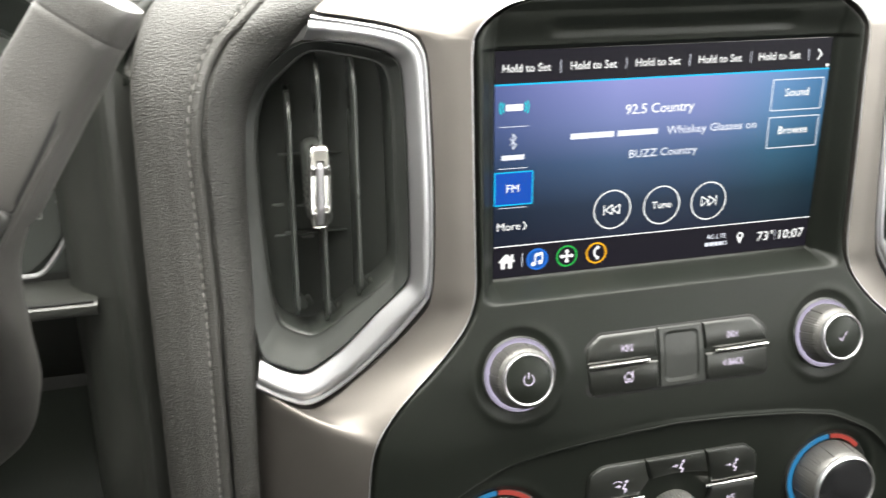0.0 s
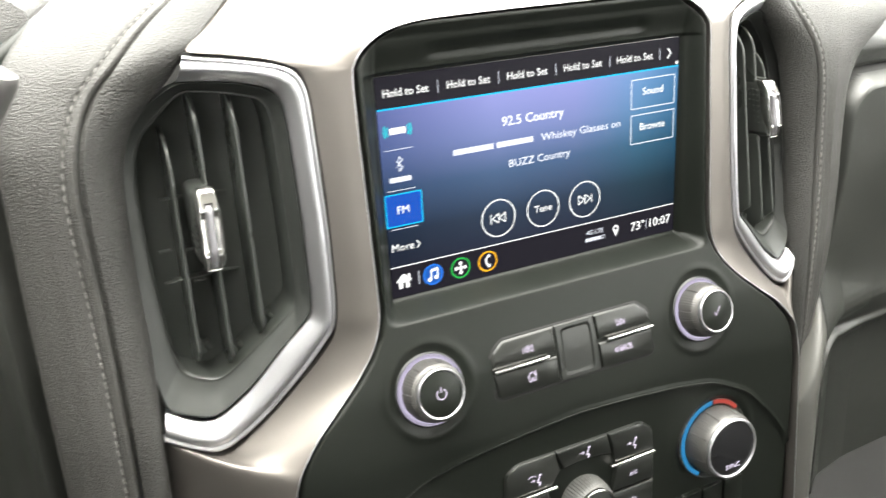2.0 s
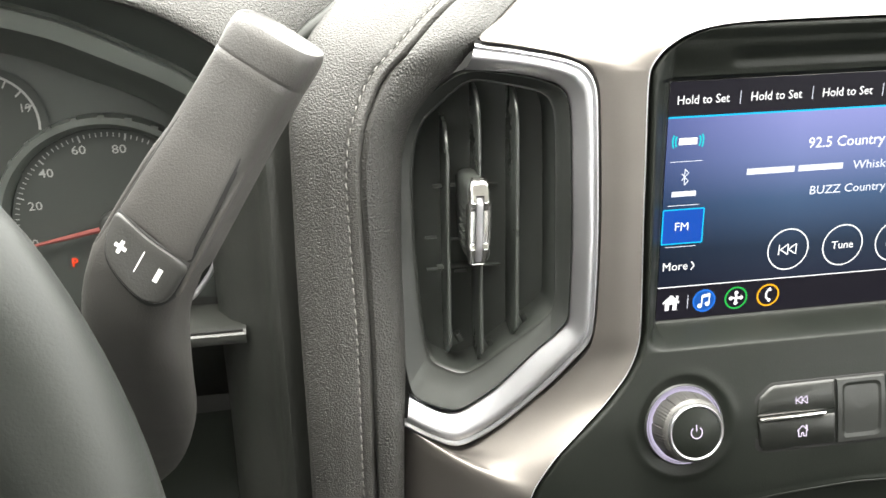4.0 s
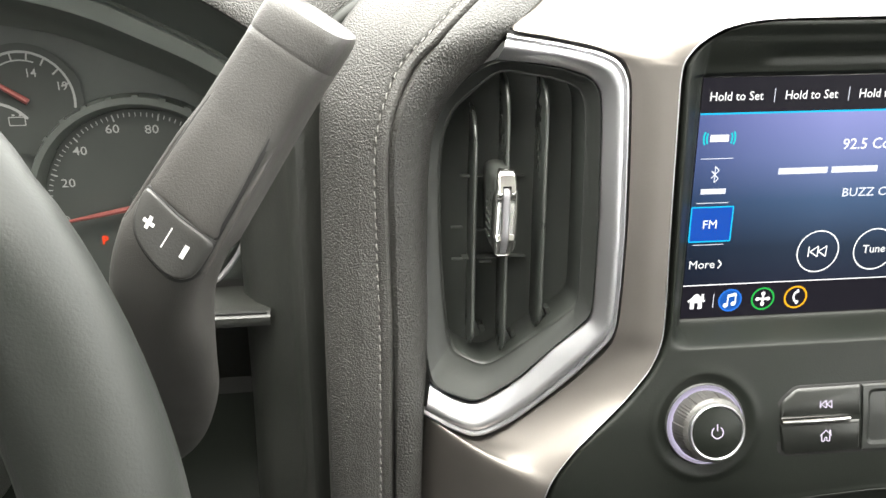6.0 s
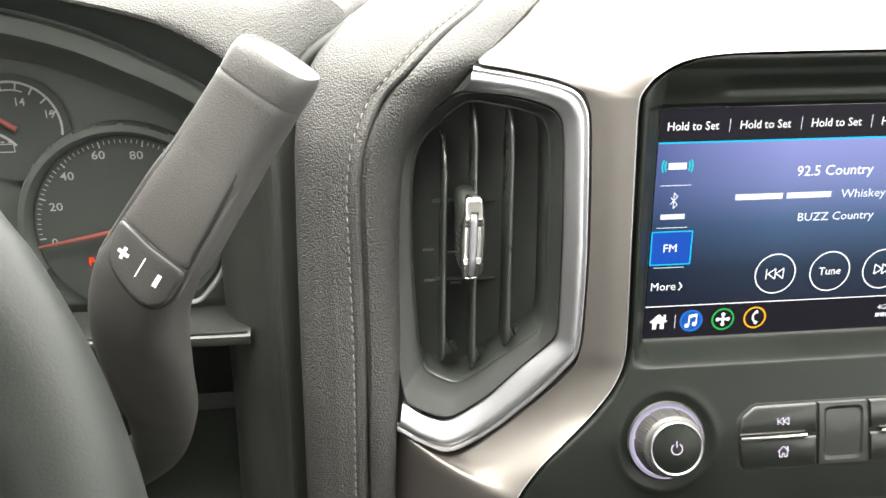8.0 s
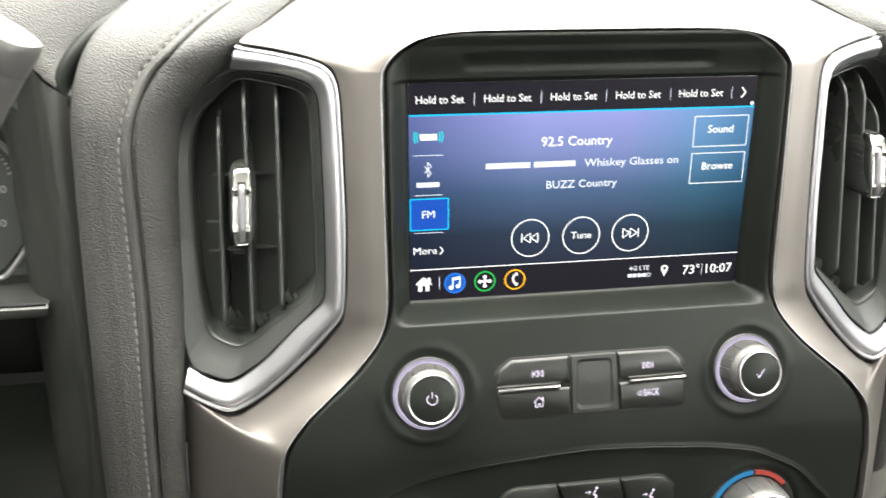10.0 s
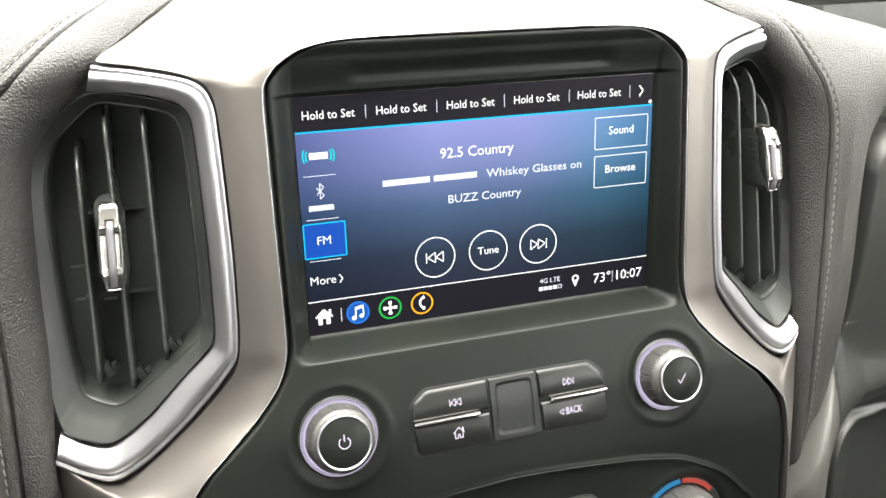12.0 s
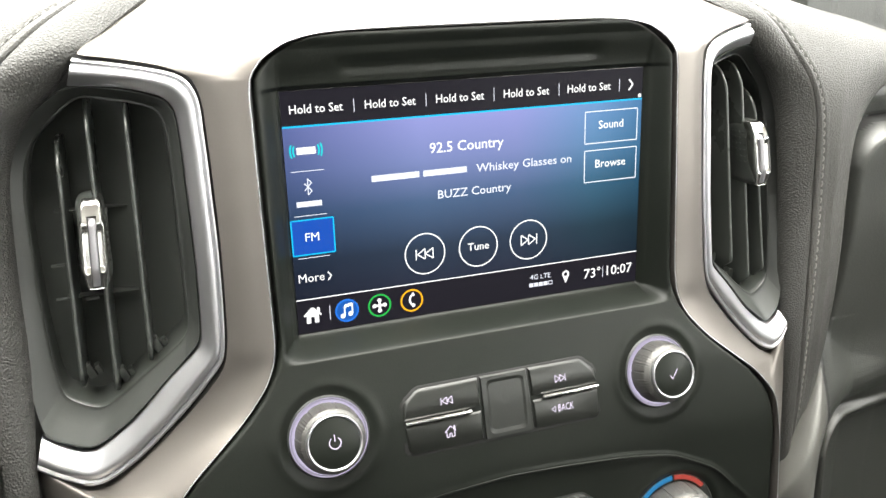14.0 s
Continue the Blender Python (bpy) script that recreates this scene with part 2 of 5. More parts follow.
def glow(name, colour, power=1.0):
    return material(name, (0.004, 0.004, 0.004), 0.35, spec=0.06, emit=colour, power=power * LAMP)


WHITE = glow("display_white", (0.86, 0.87, 0.90), 1.0)
DIM = glow("display_dim_white", (0.66, 0.69, 0.80), 1.0)
CYAN = glow("display_cyan", (0.0, 0.42, 0.75), 1.0)
TEAL = glow("display_teal", (0.0, 0.48, 0.56), 1.0)
BLUE = glow("display_blue", (0.004, 0.058, 0.36), 1.0)
MUSIC_BLUE = glow("display_music_blue", (0.012, 0.13, 0.55), 1.0)
GREEN = glow("display_green", (0.015, 0.36, 0.06), 1.0)
AMBER = glow("display_amber", (0.75, 0.36, 0.012), 1.0)
BAR = glow("display_bar", (0.0065, 0.0055, 0.011), 1.0)
LEGEND = glow("backlit_legend", (0.74, 0.66, 0.86), 1.0)
HALO = glow("backlit_halo", (0.62, 0.56, 0.80), 0.6)
PRINT = material("white_print", (0.62, 0.62, 0.60), 0.6)
GAUGE_PRINT = material("gauge_print", (0.27, 0.275, 0.265), 0.6)
BLUE_MARK = glow("blue_mark", (0.02, 0.17, 0.38), 0.8)
RED_MARK = glow("red_mark", (0.36, 0.05, 0.04), 0.8)
RED_GLOW = glow("red_glow", (0.85, 0.05, 0.01), 1.2)
NEEDLE = material("red_needle", (0.15, 0.035, 0.030), 0.5)


def display_material():
    """The picture behind the letters: lilac blue above, teal towards one side, near black below."""
    m = material("display_picture", (0.004, 0.004, 0.005), 0.35, spec=0.06)
    nt = m.node_tree
    co = nt.nodes.new("ShaderNodeTexCoord")
    sep = nt.nodes.new("ShaderNodeSeparateXYZ")
    nt.links.new(co.outputs["Generated"], sep.inputs[0])
    up = nt.nodes.new("ShaderNodeValToRGB")
    up.color_ramp.elements[0].position, up.color_ramp.elements[0].color = 0.0, (0.006, 0.008, 0.016, 1)
    up.color_ramp.elements[1].position, up.color_ramp.elements[1].color = 1.0, (0.104, 0.114, 0.254, 1)
    for p, c in ((0.22, (0.008, 0.014, 0.026)), (0.50, (0.023, 0.043, 0.086)), (0.75, (0.070, 0.088, 0.188))):
        e = up.color_ramp.elements.new(p)
        e.color = (*c, 1)
    nt.links.new(sep.outputs["Y"], up.inputs[0])
    side = nt.nodes.new("ShaderNodeValToRGB")
    side.color_ramp.elements[0].position, side.color_ramp.elements[0].color = 0.0, (0.35, 0.42, 0.50, 1)
    side.color_ramp.elements[1].position, side.color_ramp.elements[1].color = 1.0, (0.22, 0.62, 0.58, 1)
    for p, c in ((0.35, (1.0, 1.0, 1.0)), (0.62, (1.0, 1.0, 1.0)), (0.85, (0.52, 0.98, 0.86))):
        e = side.color_ramp.elements.new(p)
        e.color = (*c, 1)
    nt.links.new(sep.outputs["X"], side.inputs[0])
    mix = nt.nodes.new("ShaderNodeMix")
    mix.data_type, mix.blend_type = "RGBA", "MULTIPLY"
    mix.inputs["Factor"].default_value = 1.0
    nt.links.new(up.outputs[0], mix.inputs["A"])
    nt.links.new(side.outputs[0], mix.inputs["B"])
    b = nt.nodes["Principled BSDF"]
    nt.links.new(mix.outputs["Result"], b.inputs["Emission Color"])
    b.inputs["Emission Strength"].default_value = 2.0 * LAMP
    return m


PICTURE = display_material()

# ---- the fascia of the centre stack ----
HALF_V = [-330, -180, -165, -156, -150, -140, -127, -120, -112, -103, -96, -90, -80, -15, 15, 21, 25, 29.4, 32.5, 35, 37, 38, 38.7]
HALF_U = [158, 157.5, 155.5, 153, 149.5, 141, 125, 117, 109.5, 103.5, 101, 99.8, 99.8, 100, 100, 99.8, 97.5, 93.2, 88.3, 83.5, 77, 68, 55]
KNOBS = ((-82.8, -132.3), (85.0, -132.3))
DIALS = ((-94.5, -216.0), (94.5, -216.0))


def eased(x, y, width):
    """A table through which np.interp runs with rounded corners."""
    q = np.arange(min(x) - 1.0, max(x) + 1.0, 0.5)
    k = np.exp(-np.linspace(-2, 2, 2 * int(width * 2) + 1) ** 2)
    n = len(k) // 2
    return q, np.convolve(np.pad(np.interp(q, x, y), n, mode="edge"), k / k.sum(), mode="valid")


BASE = eased([-345, -330, -215, -165, -150, -130, -105, -93, -82, -15, 20, 38.7, 50], [37, 37, 35, 33.5, 31.3, 27.5, 20, 16.5, 15, 11, 9, 8, 7.4], 9)
CREASE = eased([-20, 0, 30, 66, 92, 119, 144, 160, 180], [-168, -168, -169.5, -172.7, -177.4, -191.3, -219, -245, -280], 12)


def base_w(v):
    return np.interp(v, *BASE)


def crease_v(u):
    return np.interp(np.abs(u), *CREASE)


def fascia_w(u, v):
    """Height of the fascia's face over the plane of the display."""
    u, v = np.asarray(u, float), np.asarray(v, float)
    w = base_w(v)
    dx = np.abs(u) - 87.9
    top = v - 15.6
    channel = S(top, 4.0, 8.5) * (1 - S(top, 9.5, 14.5)) * (1 - S(np.abs(u), 56, 67))
    rise_top = 0.26 * S(top, 0, 2.0) + 0.50 * S(top, 1, 19) - 0.13 * channel + 0.24 * S(top, 16.5, 22)
    f = 1 - (1 - np.clip(0.20 * S(dx, 0, 1.5) + 0.80 * S(dx, 0.6, 10.5), 0, 1)) * (1 - S(-93.6 - v, 0, 6.5)) * (1 - np.clip(rise_top, 0, 1))
    w = w * np.clip(f, 0, 1) - 0.8 * (1 - S(np.maximum(np.maximum(dx, top), -93.6 - v), -0.6, 0.2))
    for ku, kv in KNOBS:
        d = np.hypot(u - ku, v - kv)
        w = w - 1.1 * (1 - S(d, 17.5, 22.5)) + 0.5 * np.exp(-((d - 23.2) / 2.2) ** 2)
    for ku, kv in DIALS:
        d = np.hypot(u - ku, v - kv)
        w = w - 1.6 * (1 - S(d, 24.5, 28)) + 0.4 * np.exp(-((d - 29) / 2.0) ** 2)
    # crease bump grows to the right, shaping in the brighter light there
    w = w - 1.3 * S(crease_v(u) - v, 0.0, 1.6) + (0.25 + 0.55 * S(u, -40, 60)) * np.exp(-((crease_v(u) - v + 0.9) / 1.0) ** 2)
    return w


def seat(u, v):
    return float(fascia_w(u, v))


fascia_v = np.concatenate([np.linspace(38.7, 36, 9), np.linspace(35.4, 14, 44), np.linspace(13, -91, 60), np.linspace(-91.8, -100, 26), np.linspace(-100.8, -152, 80), np.linspace(-153, -230, 90), np.linspace(-233, -330, 26)])
rows = []
for v in fascia_v:
    h = np.interp(v, HALF_V, HALF_U) - 1.3
    u = h * np.linspace(-1, 1, 261)
    v_row = np.full_like(u, v)
    w = fascia_w(u, v_row)
    edge = np.minimum(h - np.abs(u), 38.7 - v)
    w = w - 1.2 * (1 - np.sqrt(np.clip(1 - (1 - np.clip(edge / 1.8, 0, 1)) ** 2, 0, 1)))
    row = np.stack([u, v_row, w], 1)
    row = np.vstack([row[0] - (0, 0, 9), row, row[-1] - (0, 0, 9)])
    rows.append(row)
rows.insert(0, rows[0] - np.array((0, 0, 9.0)))
stack = thing("centre_stack", (0, -120, 10), "matt black soft-touch plastic dashboard centre stack with recessed display bay", "centre console", kind="")
seam = 1 + int(np.argmin(np.abs(fascia_v + 108)))
part("display_bay", grid(rows[:seam + 1]), SOFT, stack, "matt black display bay", sharp=60)
part("control_panel", grid(rows[seam:]), SOFT, stack, "matt black control panel", sharp=60)

# lip thins to the left in place of its highlight fading
lip = [(u, float(crease_v(u)) + 0.3, float(fascia_w(u, crease_v(u) + 0.3)) + 0.15) for u in np.linspace(-132, 132, 120)]
part("crease_lip", tube(spline(lip, 160), np.interp(np.arange(160), (0, 60, 110, 159), (0.1, 0.15, 0.5, 0.5)), 8), SOFT, stack, "thin lip above the climate panel, tapered where its highlight fades")

# ---- satin metal arch that frames the fascia, and runs back over the dash top ----
ARCH = [  # inner edge, crown, outer edge
    ((-159, -330, 44), (-182, -330, 30), (-210, -330, -6)),
    ((-158.5, -185, 36), (-180, -185, 21), (-206, -185, -13)),
    ((-156.5, -165, 34.5), (-182, -162, 20), (-204.3, -160, -14)),
    ((-154, -156, 34), (-181, -151, 18), (-203.6, -143, -13)),
    ((-150.5, -150, 32.5), (-171, -150.5, 19), (-190, -149.2, -4)),
    ((-142, -140, 30), (-161, -146, 18), (-178, -150.7, 0)),
    ((-131, -131, 26.5), (-149, -137.5, 17.5), (-165, -142.2, 3)),
    ((-118, -120, 22.5), (-133, -123, 17), (-146, -125, 7)),
    ((-108, -109, 19.5), (-120, -109, 16.8), (-131, -109, 10.5)),
    ((-103.5, -101, 17.5), (-114, -100, 16.5), (-123.5, -99, 12.4)),
    ((-101.4, -93, 16.4), (-111.5, -92, 16), (-121, -91, 12.6)),
    ((-100.8, -80, 15), (-110.5, -80, 15), (-119.6, -80, 12)),
    ((-101, -40, 12.5), (-110.5, -40, 12.3), (-118.3, -40, 9)),
    ((-101, 0, 10), (-110.7, 0, 9.2), (-118.6, 0, 5)),
    ((-101, 14, 9.3), (-111, 14, 8.2), (-119.2, 14.5, 3.6)),
    ((-100.4, 21.4, 9), (-115.5, 21.8, 5.6), (-121, 21, 1.9)),
    ((-99.9, 22.8, 8.95), (-120.5, 24.6, 2.2), (-123.5, 24.2, 0.6)),
    ((-99.4, 23.8, 8.9), (-124, 28.0, -1.5), (-133, 28.3, -4.6)),
    ((-98.9, 24.7, 8.85), (-130, 31.0, -5.5), (-147.5, 31.1, -12)),
    ((-98.3, 25.6, 8.8), (-137, 33.5, -10), (-163.5, 33.6, -19.8)),
    ((-94, 30.2, 8.5), (-126, 39.5, -17), (-152, 41.5, -34)),
    ((-84, 35.9, 8.3), (-112, 46.0, -25), (-138, 50, -48)),
    ((-68.2, 38.9, 8), (-90, 53.5, -27), (-120, 59.5, -70)),
    ((-40, 39.7, 8), (-46, 56.0, -19), (-60, 67, -80)),
    ((0, 39.8, 8), (0, 57.0, -17), (0, 69, -82)),
]
half_arch = np.array(ARCH, float)
chord = 0.5 * (half_arch[:10, 0] + half_arch[:10, 2])
half_arch[:10, 1] = chord + 0.45 * (half_arch[:10, 1] - chord)  # the lower leg is almost flat
fold = 0.75 * (0.75 * half_arch[:, 0] + 0.25 * half_arch[:, 1]) + 0.25 * half_arch[:, 1]  # soft crease between face and top
fold[15:] = [(-108.5, 21.8, 8.0), (-114.5, 24.4, 5.4), (-114.5, 26.6, 4.2), (-113.0, 28.4, 3.6), (-111.0, 29.8, 3.4), (-101.5, 34.4, 3.6), (-88.5, 39.2, 3.8), (-69.0, 42.0, 4.4), (-40, 43.0, 4.6), (0, 43.2, 4.6)]
half_arch = np.stack([half_arch[:, 0], fold, half_arch[:, 1], half_arch[:, 2]], 1)
slim = half_arch.copy()  # the passenger's leg is slimmer at its foot
slim[:5, 2:] = [((-174, -330, 24), (-190, -330, 8)), ((-172.5, -185, 19), (-192, -187, -1)), ((-171, -163, 17), (-195, -164, -6)), ((-169, -152, 16), (-194.5, -145, -7)), ((-164, -150.5, 17.5), (-185, -149.6, -3.5))]
slim[:5, 1] = 0.6 * slim[:5, 0] + 0.4 * slim[:5, 2]
mirror = slim[:-1][::-1] * np.array((-1, 1, 1))
stations = np.vstack([half_arch, mirror])
flat = spline(stations.reshape(len(stations), 12), None)
rows = []
for st in flat:
    curve = spline(st.reshape(4, 3), 29)
    d_in = (curve[1] - curve[0]) / np.linalg.norm(curve[1] - curve[0])
    lead = [curve[0] - 0.2 * d_in + (0, 0, -8.0), curve[0] - 0.15 * d_in + (0, 0, -0.9), curve[0] + 0.25 * d_in + (0, 0, -0.15)]
    tail = [curve[-1] + (0, 0, -6.0)]
    rows.append(np.vstack([lead, curve[1:], tail]))
arch = thing("trim_arch", (0, -60, 10), "satin titanium-coloured metal trim arch framing the centre stack", "dashboard trim")
rows = np.array(rows)
for _ in range(90):  # one smooth sheet between its two edges
    mid_rows = 0.25 * (rows[2:, 4:-2] + rows[:-2, 4:-2] + rows[1:-1, 5:-1] + rows[1:-1, 3:-3])
    rows[1:-1, 4:-2] = 0.5 * rows[1:-1, 4:-2] + 0.5 * mid_rows
cut = [i for i in range(1, len(flat)) if (flat[i, 1] - 6) * (flat[i - 1, 1] - 6) <= 0]
part("side_leg", grid(rows[:cut[0] + 1]), TRIM, arch, sharp=50)
part("top_cover", grid(rows[cut[0]:cut[-1] + 1]), TRIM, arch, sharp=50)
part("side_leg", grid(rows[cut[-1]:]), TRIM, arch, sharp=50)
for piece in (flat[:len(flat) // 2 + 1], flat[len(flat) // 2:]):
    part("inner_lip", tube(piece[::3, :3] + (0, 0, -0.15), 0.25, 8), CHROME, arch, "thin bright inner lip")


# ---- air vents: one on each side of the stack ----
def vent_w(u, v):
    """The slanted face in which a vent lies."""
    return 3 + 0.09 * (18 - v) + (120 - abs(u)) * (0.316 + 0.00109 * (v + 141))


SURROUND = [  # outer and inner edge of the bright frame
    ((-204.5, -141.6), (-200.5, -127.9)), ((-192, -147.3), (-190, -133.5)), ((-181, -149.8), (-181, -135)), ((-169, -144.3), (-173, -130.7)),
    ((-155, -133), (-161, -121)), ((-138, -116), (-145.5, -104)), ((-127, -102.5), (-135.3, -93.8)), ((-121.8, -94.5), (-131, -88.5)),
    ((-120, -84), (-129.7, -81)), ((-118.6, -52), (-128.6, -50)), ((-118.6, -22), (-128.6, -20)), ((-118.9, 2), (-128.7, 0)),
    ((-119.6, 15.5), (-129.6, 10)), ((-123, 23), (-133, 15)), ((-130, 26.8), (-139, 17.5)), ((-147, 30.2), (-150, 19.7)), ((-165.5, 33.0), (-169.5, 20.8)),
]
OPENING = [(-188.5, -111.6), (-181, -116.2), (-174, -117.4), (-167, -113.6), (-152, -101), (-140, -91), (-135.2, -85), (-134.2, -76), (-133.6, -40), (-133.4, -10), (-134, 3), (-137, 9.5),
           (-145, 12.3), (-155, 14), (-164, 15), (-170, 12.8), (-178, 5.5), (-186, -3), (-190.5, -14), (-192.5, -30), (-193, -60), (-191.5, -95)]
OUTSIDE = [(-200.5, -127.5), (-190, -133.0), (-181, -134.5), (-173, -130.3), (-161, -120.6), (-145.5, -103.6), (-135.3, -93.4), (-131, -88.2), (-129.7, -81), (-128.6, -50), (-128.6, -20), (-128.7, 0),
           (-129.6, 10), (-133, 15), (-139, 17.5), (-150, 19.7), (-168, 20.8), (-180, 15), (-194, 2), (-203, -20), (-205, -60), (-204, -100)]


def air_vent(side, group):
    m = np.array((side, 1, 1))  # the tables are for the driver's side, u < 0

    def fit_side(table):
        """The passenger's vent is a little narrower at its foot."""
        q = np.array(table, float)
        for k in range(0, q.shape[1], 2):
            if side < 0:
                q[:, k] += 8.0 * S(-q[:, k], 172, 203) * S(-q[:, k + 1], 60, 125)
        return q
    vent = thing("air_vent", (-160 * side, -55, -10), "black dashboard air vent in a satin chrome surround", "air vent", group)
    ends = [((-195.5, -141.8), (-191.5, -129.8)), ((-189, -147.6), (-187.5, -133.8))] if side < 0 else SURROUND[:2]
    st = spline([(*a, *b) for a, b in ends + SURROUND[2:]], None)

    def band(profile):
        return grid(np.array([[(ou + (iu - ou) * t, ov + (iv - ov) * t, vent_w(ou + (iu - ou) * t, ov + (iv - ov) * t) + h) for t, h in profile] for ou, ov, iu, iv in st]) * m)
    part("surround", band(((0.085, -9), (0.085, -1.2), (0.10, 0.3), (0.16, 0.9), (0.23, 0.6), (0.27, 0.1), (0.30, 0.8), (0.36, 1.6), (0.46, 2.1), (0.56, 2.0), (0.63, 1.4), (0.80, -0.6), (0.94, -2.4), (0.985, -3.2), (1.0, -4.2), (1.0, -9))), CHROME, vent, "satin chrome surround", sharp=50)
    part("outer_gap", band(((-0.03, -3.0), (0.09, -3.0))), GAP, vent, "dark joint round the surround")
    part("inner_gap", band(((0.97, -7.5), (1.18, -7.5))), GAP, vent, "dark joint inside the surround")
    lo, li = spline(fit_side(OUTSIDE), 180, True), spline(OPENING, 180, True)
    k = np.argmin(np.hypot(*(li - lo[0]).T))
    li = np.roll(li, -k, 0)

    low = (li[:, 1] < -86) & (li[:, 0] > -189.5)
    turn_to = int(np.where(low & ~np.roll(low, 1))[0][0])
    lo, li, low = np.roll(lo, -turn_to, 0), np.roll(li, -turn_to, 0), np.roll(low, -turn_to)
    n_low = int(low.sum())

    def funnel(profile, pick=None):
        rows = np.array([[(u, v, vent_w(u, v) + h) for u, v in lo + (li - lo) * t] for t, h in profile]) * m
        return grid(rows, closed_u=True) if pick is None else grid(rows[:, pick])
    collar = ((0.06, -9.0), (0.06, -4.4), (0.08, -3.5), (0.13, -3.1), (0.19, -3.7), (0.5, -7.5), (0.84, -11.0), (0.90, -11.1), (0.95, -11.0), (0.985, -11.7), (1.0, -13.0))
    # plate lighter, housing darker: the shade by slope is put into their colour
    part("lower_plate", funnel(collar, list(range(0, n_low + 1))), VENT, vent, "sloping lower plate, lighter than the darkened housing")
    part("housing", funnel(collar, list(range(n_low, 180)) + [0]), DARK, vent, "black vent housing, darkened for shade")
    part("duct", funnel(((1.0, -13.0), (1.0, -20), (0.98, -34))), PIT, vent, "black duct")
    back = np.array([(u, v, vent_w(u, v) - 32) for u, v in li]) * m
    part("back_wall", (np.vstack([back, back.mean(0)]), [(i, (i + 1) % 180, 180) for i in range(180)]), PIT, vent)
    for u0, v0, u1, v1 in ((-177.5, -2.0, -181.0, -110), (-164.0, 13.5, -167.0, -112), (-148.5, 13.5, -151.5, -99)):
        front, rear = [], []
        for t in np.linspace(0, 1, 60):
            u, v = u0 + (u1 - u0) * t, v0 + (v1 - v0) * t
            w = vent_w(u, v) - 5.5 - 17 * (1 - math.sqrt(max(0.0, 1 - (1 - min((v0 - v) / 17, 1)) ** 2))) - 8 * S(v0 - v, v0 - v1 - 7, v0 - v1)
            front.append((u, v, w))
            rear.append((u + 1.2, v, vent_w(u, v) - 31))
        f, r = np.array(front), np.array(rear)
        th = np.array((0.95, 0, 0))
        sheet = [r - th, f - th - (0, 0, 1.3), f - th * 0.75 - (0, 0, 0.45), f - th * 0.35 - (0, 0, 0.08), f + th * 0.35 - (0, 0, 0.08), f + th * 0.75 - (0, 0, 0.45), f + th - (0, 0, 1.3), r + th]
        part("vane", grid(np.array(sheet).transpose(1, 0, 2) * m), VANE, vent, sharp=70)
        # a toothed foot links each vane to the floor of the duct
        for du, dv, hh, wd in ((3.2, 1.0, 7.0, 3.4), (6.8, 2.6, 4.5, 2.2)):
            g = box((u1 + du, v1 + dv + 0.5 * hh, vent_w(u1, v1) - 21), (wd, hh, 5), 0.3, Matrix.Rotation(radians(24), 4, "Z"))
            part("vane_foot", (np.array(g[0]) * m, g[1]), PIT, vent)
    for v in (-34, -72):  # cross vanes deep in the duct
        g = box((-168, v, vent_w(-168, v) - 27), (30, 0.8, 6), 0.35)
        part("cross_vane", (np.array(g[0]) * m, g[1]), PIT, vent)
    for u, v in ((-185, -58), (-173.5, -58), (-185, -73), (-172.5, -73)):
        g = box((u, v, vent_w(u, v) - 21), (5.5, 0.8, 3), 0.3)
        part("cross_vane_edge", (np.array(g[0]) * m, g[1]), VANE, vent)
    # thumb tab on the middle vane: a black paddle with a chrome cap that holds a grey tongue
    mid = -43 if side > 0 else -36
    tall = 1.0 if side > 0 else 0.92
    cu = lambda v: (-167.6 if side > 0 else -169.2) + 0.055 * (v + 43)
    cw = lambda v: -6.2 - 0.13 * (v + 43)
    rows = []
    for dw, k, du in ((-30, 0.90, 5.2), (-24, 0.96, 5.6), (-14, 1.0, 5.6), (-8, 1.0, 5.3), (-4.5, 0.97, 4.9), (-3.0, 0.93, 4.4)):
        rows.append([(cu(mid) + x * du / 5, mid + y * k * tall, cw(mid + y * k) + dw) for x, y in rounded(-5, -19, 5, 19, 4.5)])
    g = grid(np.array(rows) * m, closed_u=True)
    g[1].append(tuple(5 * 20 + i for i in range(20)))
    tab = part("thumb_tab", g, VENT, vent, "ribbed black thumb tab with chrome cap")
    outer = spline([(0, 18.6), (3.4, 18.4), (4.4, 15.0), (4.5, 11.0), (5.2, 8.2), (5.3, 0), (5.2, -9.5), (4.6, -12.5), (3.9, -17.0), (3.3, -18.6), (0, -19), (-3.3, -18.6), (-3.9, -17.0), (-4.6, -12.5), (-5.2, -9.5), (-5.3, 0), (-5.2, 8.2), (-4.5, 11.0), (-4.4, 15.0), (-3.4, 18.4)], 120, True)
    slot = np.stack([np.clip(outer[:, 0], -1.7, 1.7), np.clip(outer[:, 1], -17.4, 12.0)], 1)
    rows = []
    for t, h in ((0.0, -6.0), (0.0, -1.2), (0.06, -0.3), (0.16, 0.4), (0.30, 0.7), (0.36, 0.65), (0.46, 0.45), (0.7, 0.4), (0.95, 0.3), (1.0, -0.4), (1.0, -3.6)):
        q = outer + (slot - outer) * t
        # the flanks are sunk between the two ends
        rows.append([(cu(mid + y) + x, mid + y * tall, cw(mid + y) + h - 0.40 * float(np.maximum(abs(y) - 10, 0)) - (1.3 * float((1 - S(y, 6.0, 8.6)) * S(y, -11.6, -9.0)) if t > 0.3 and h > -0.5 else 0)) for x, y in q])
    part("chrome_cap", grid(np.array(rows) * m, closed_u=True), BRIGHT, tab, "bright chrome cap with sunk flanks", sharp=35)
    rows = []
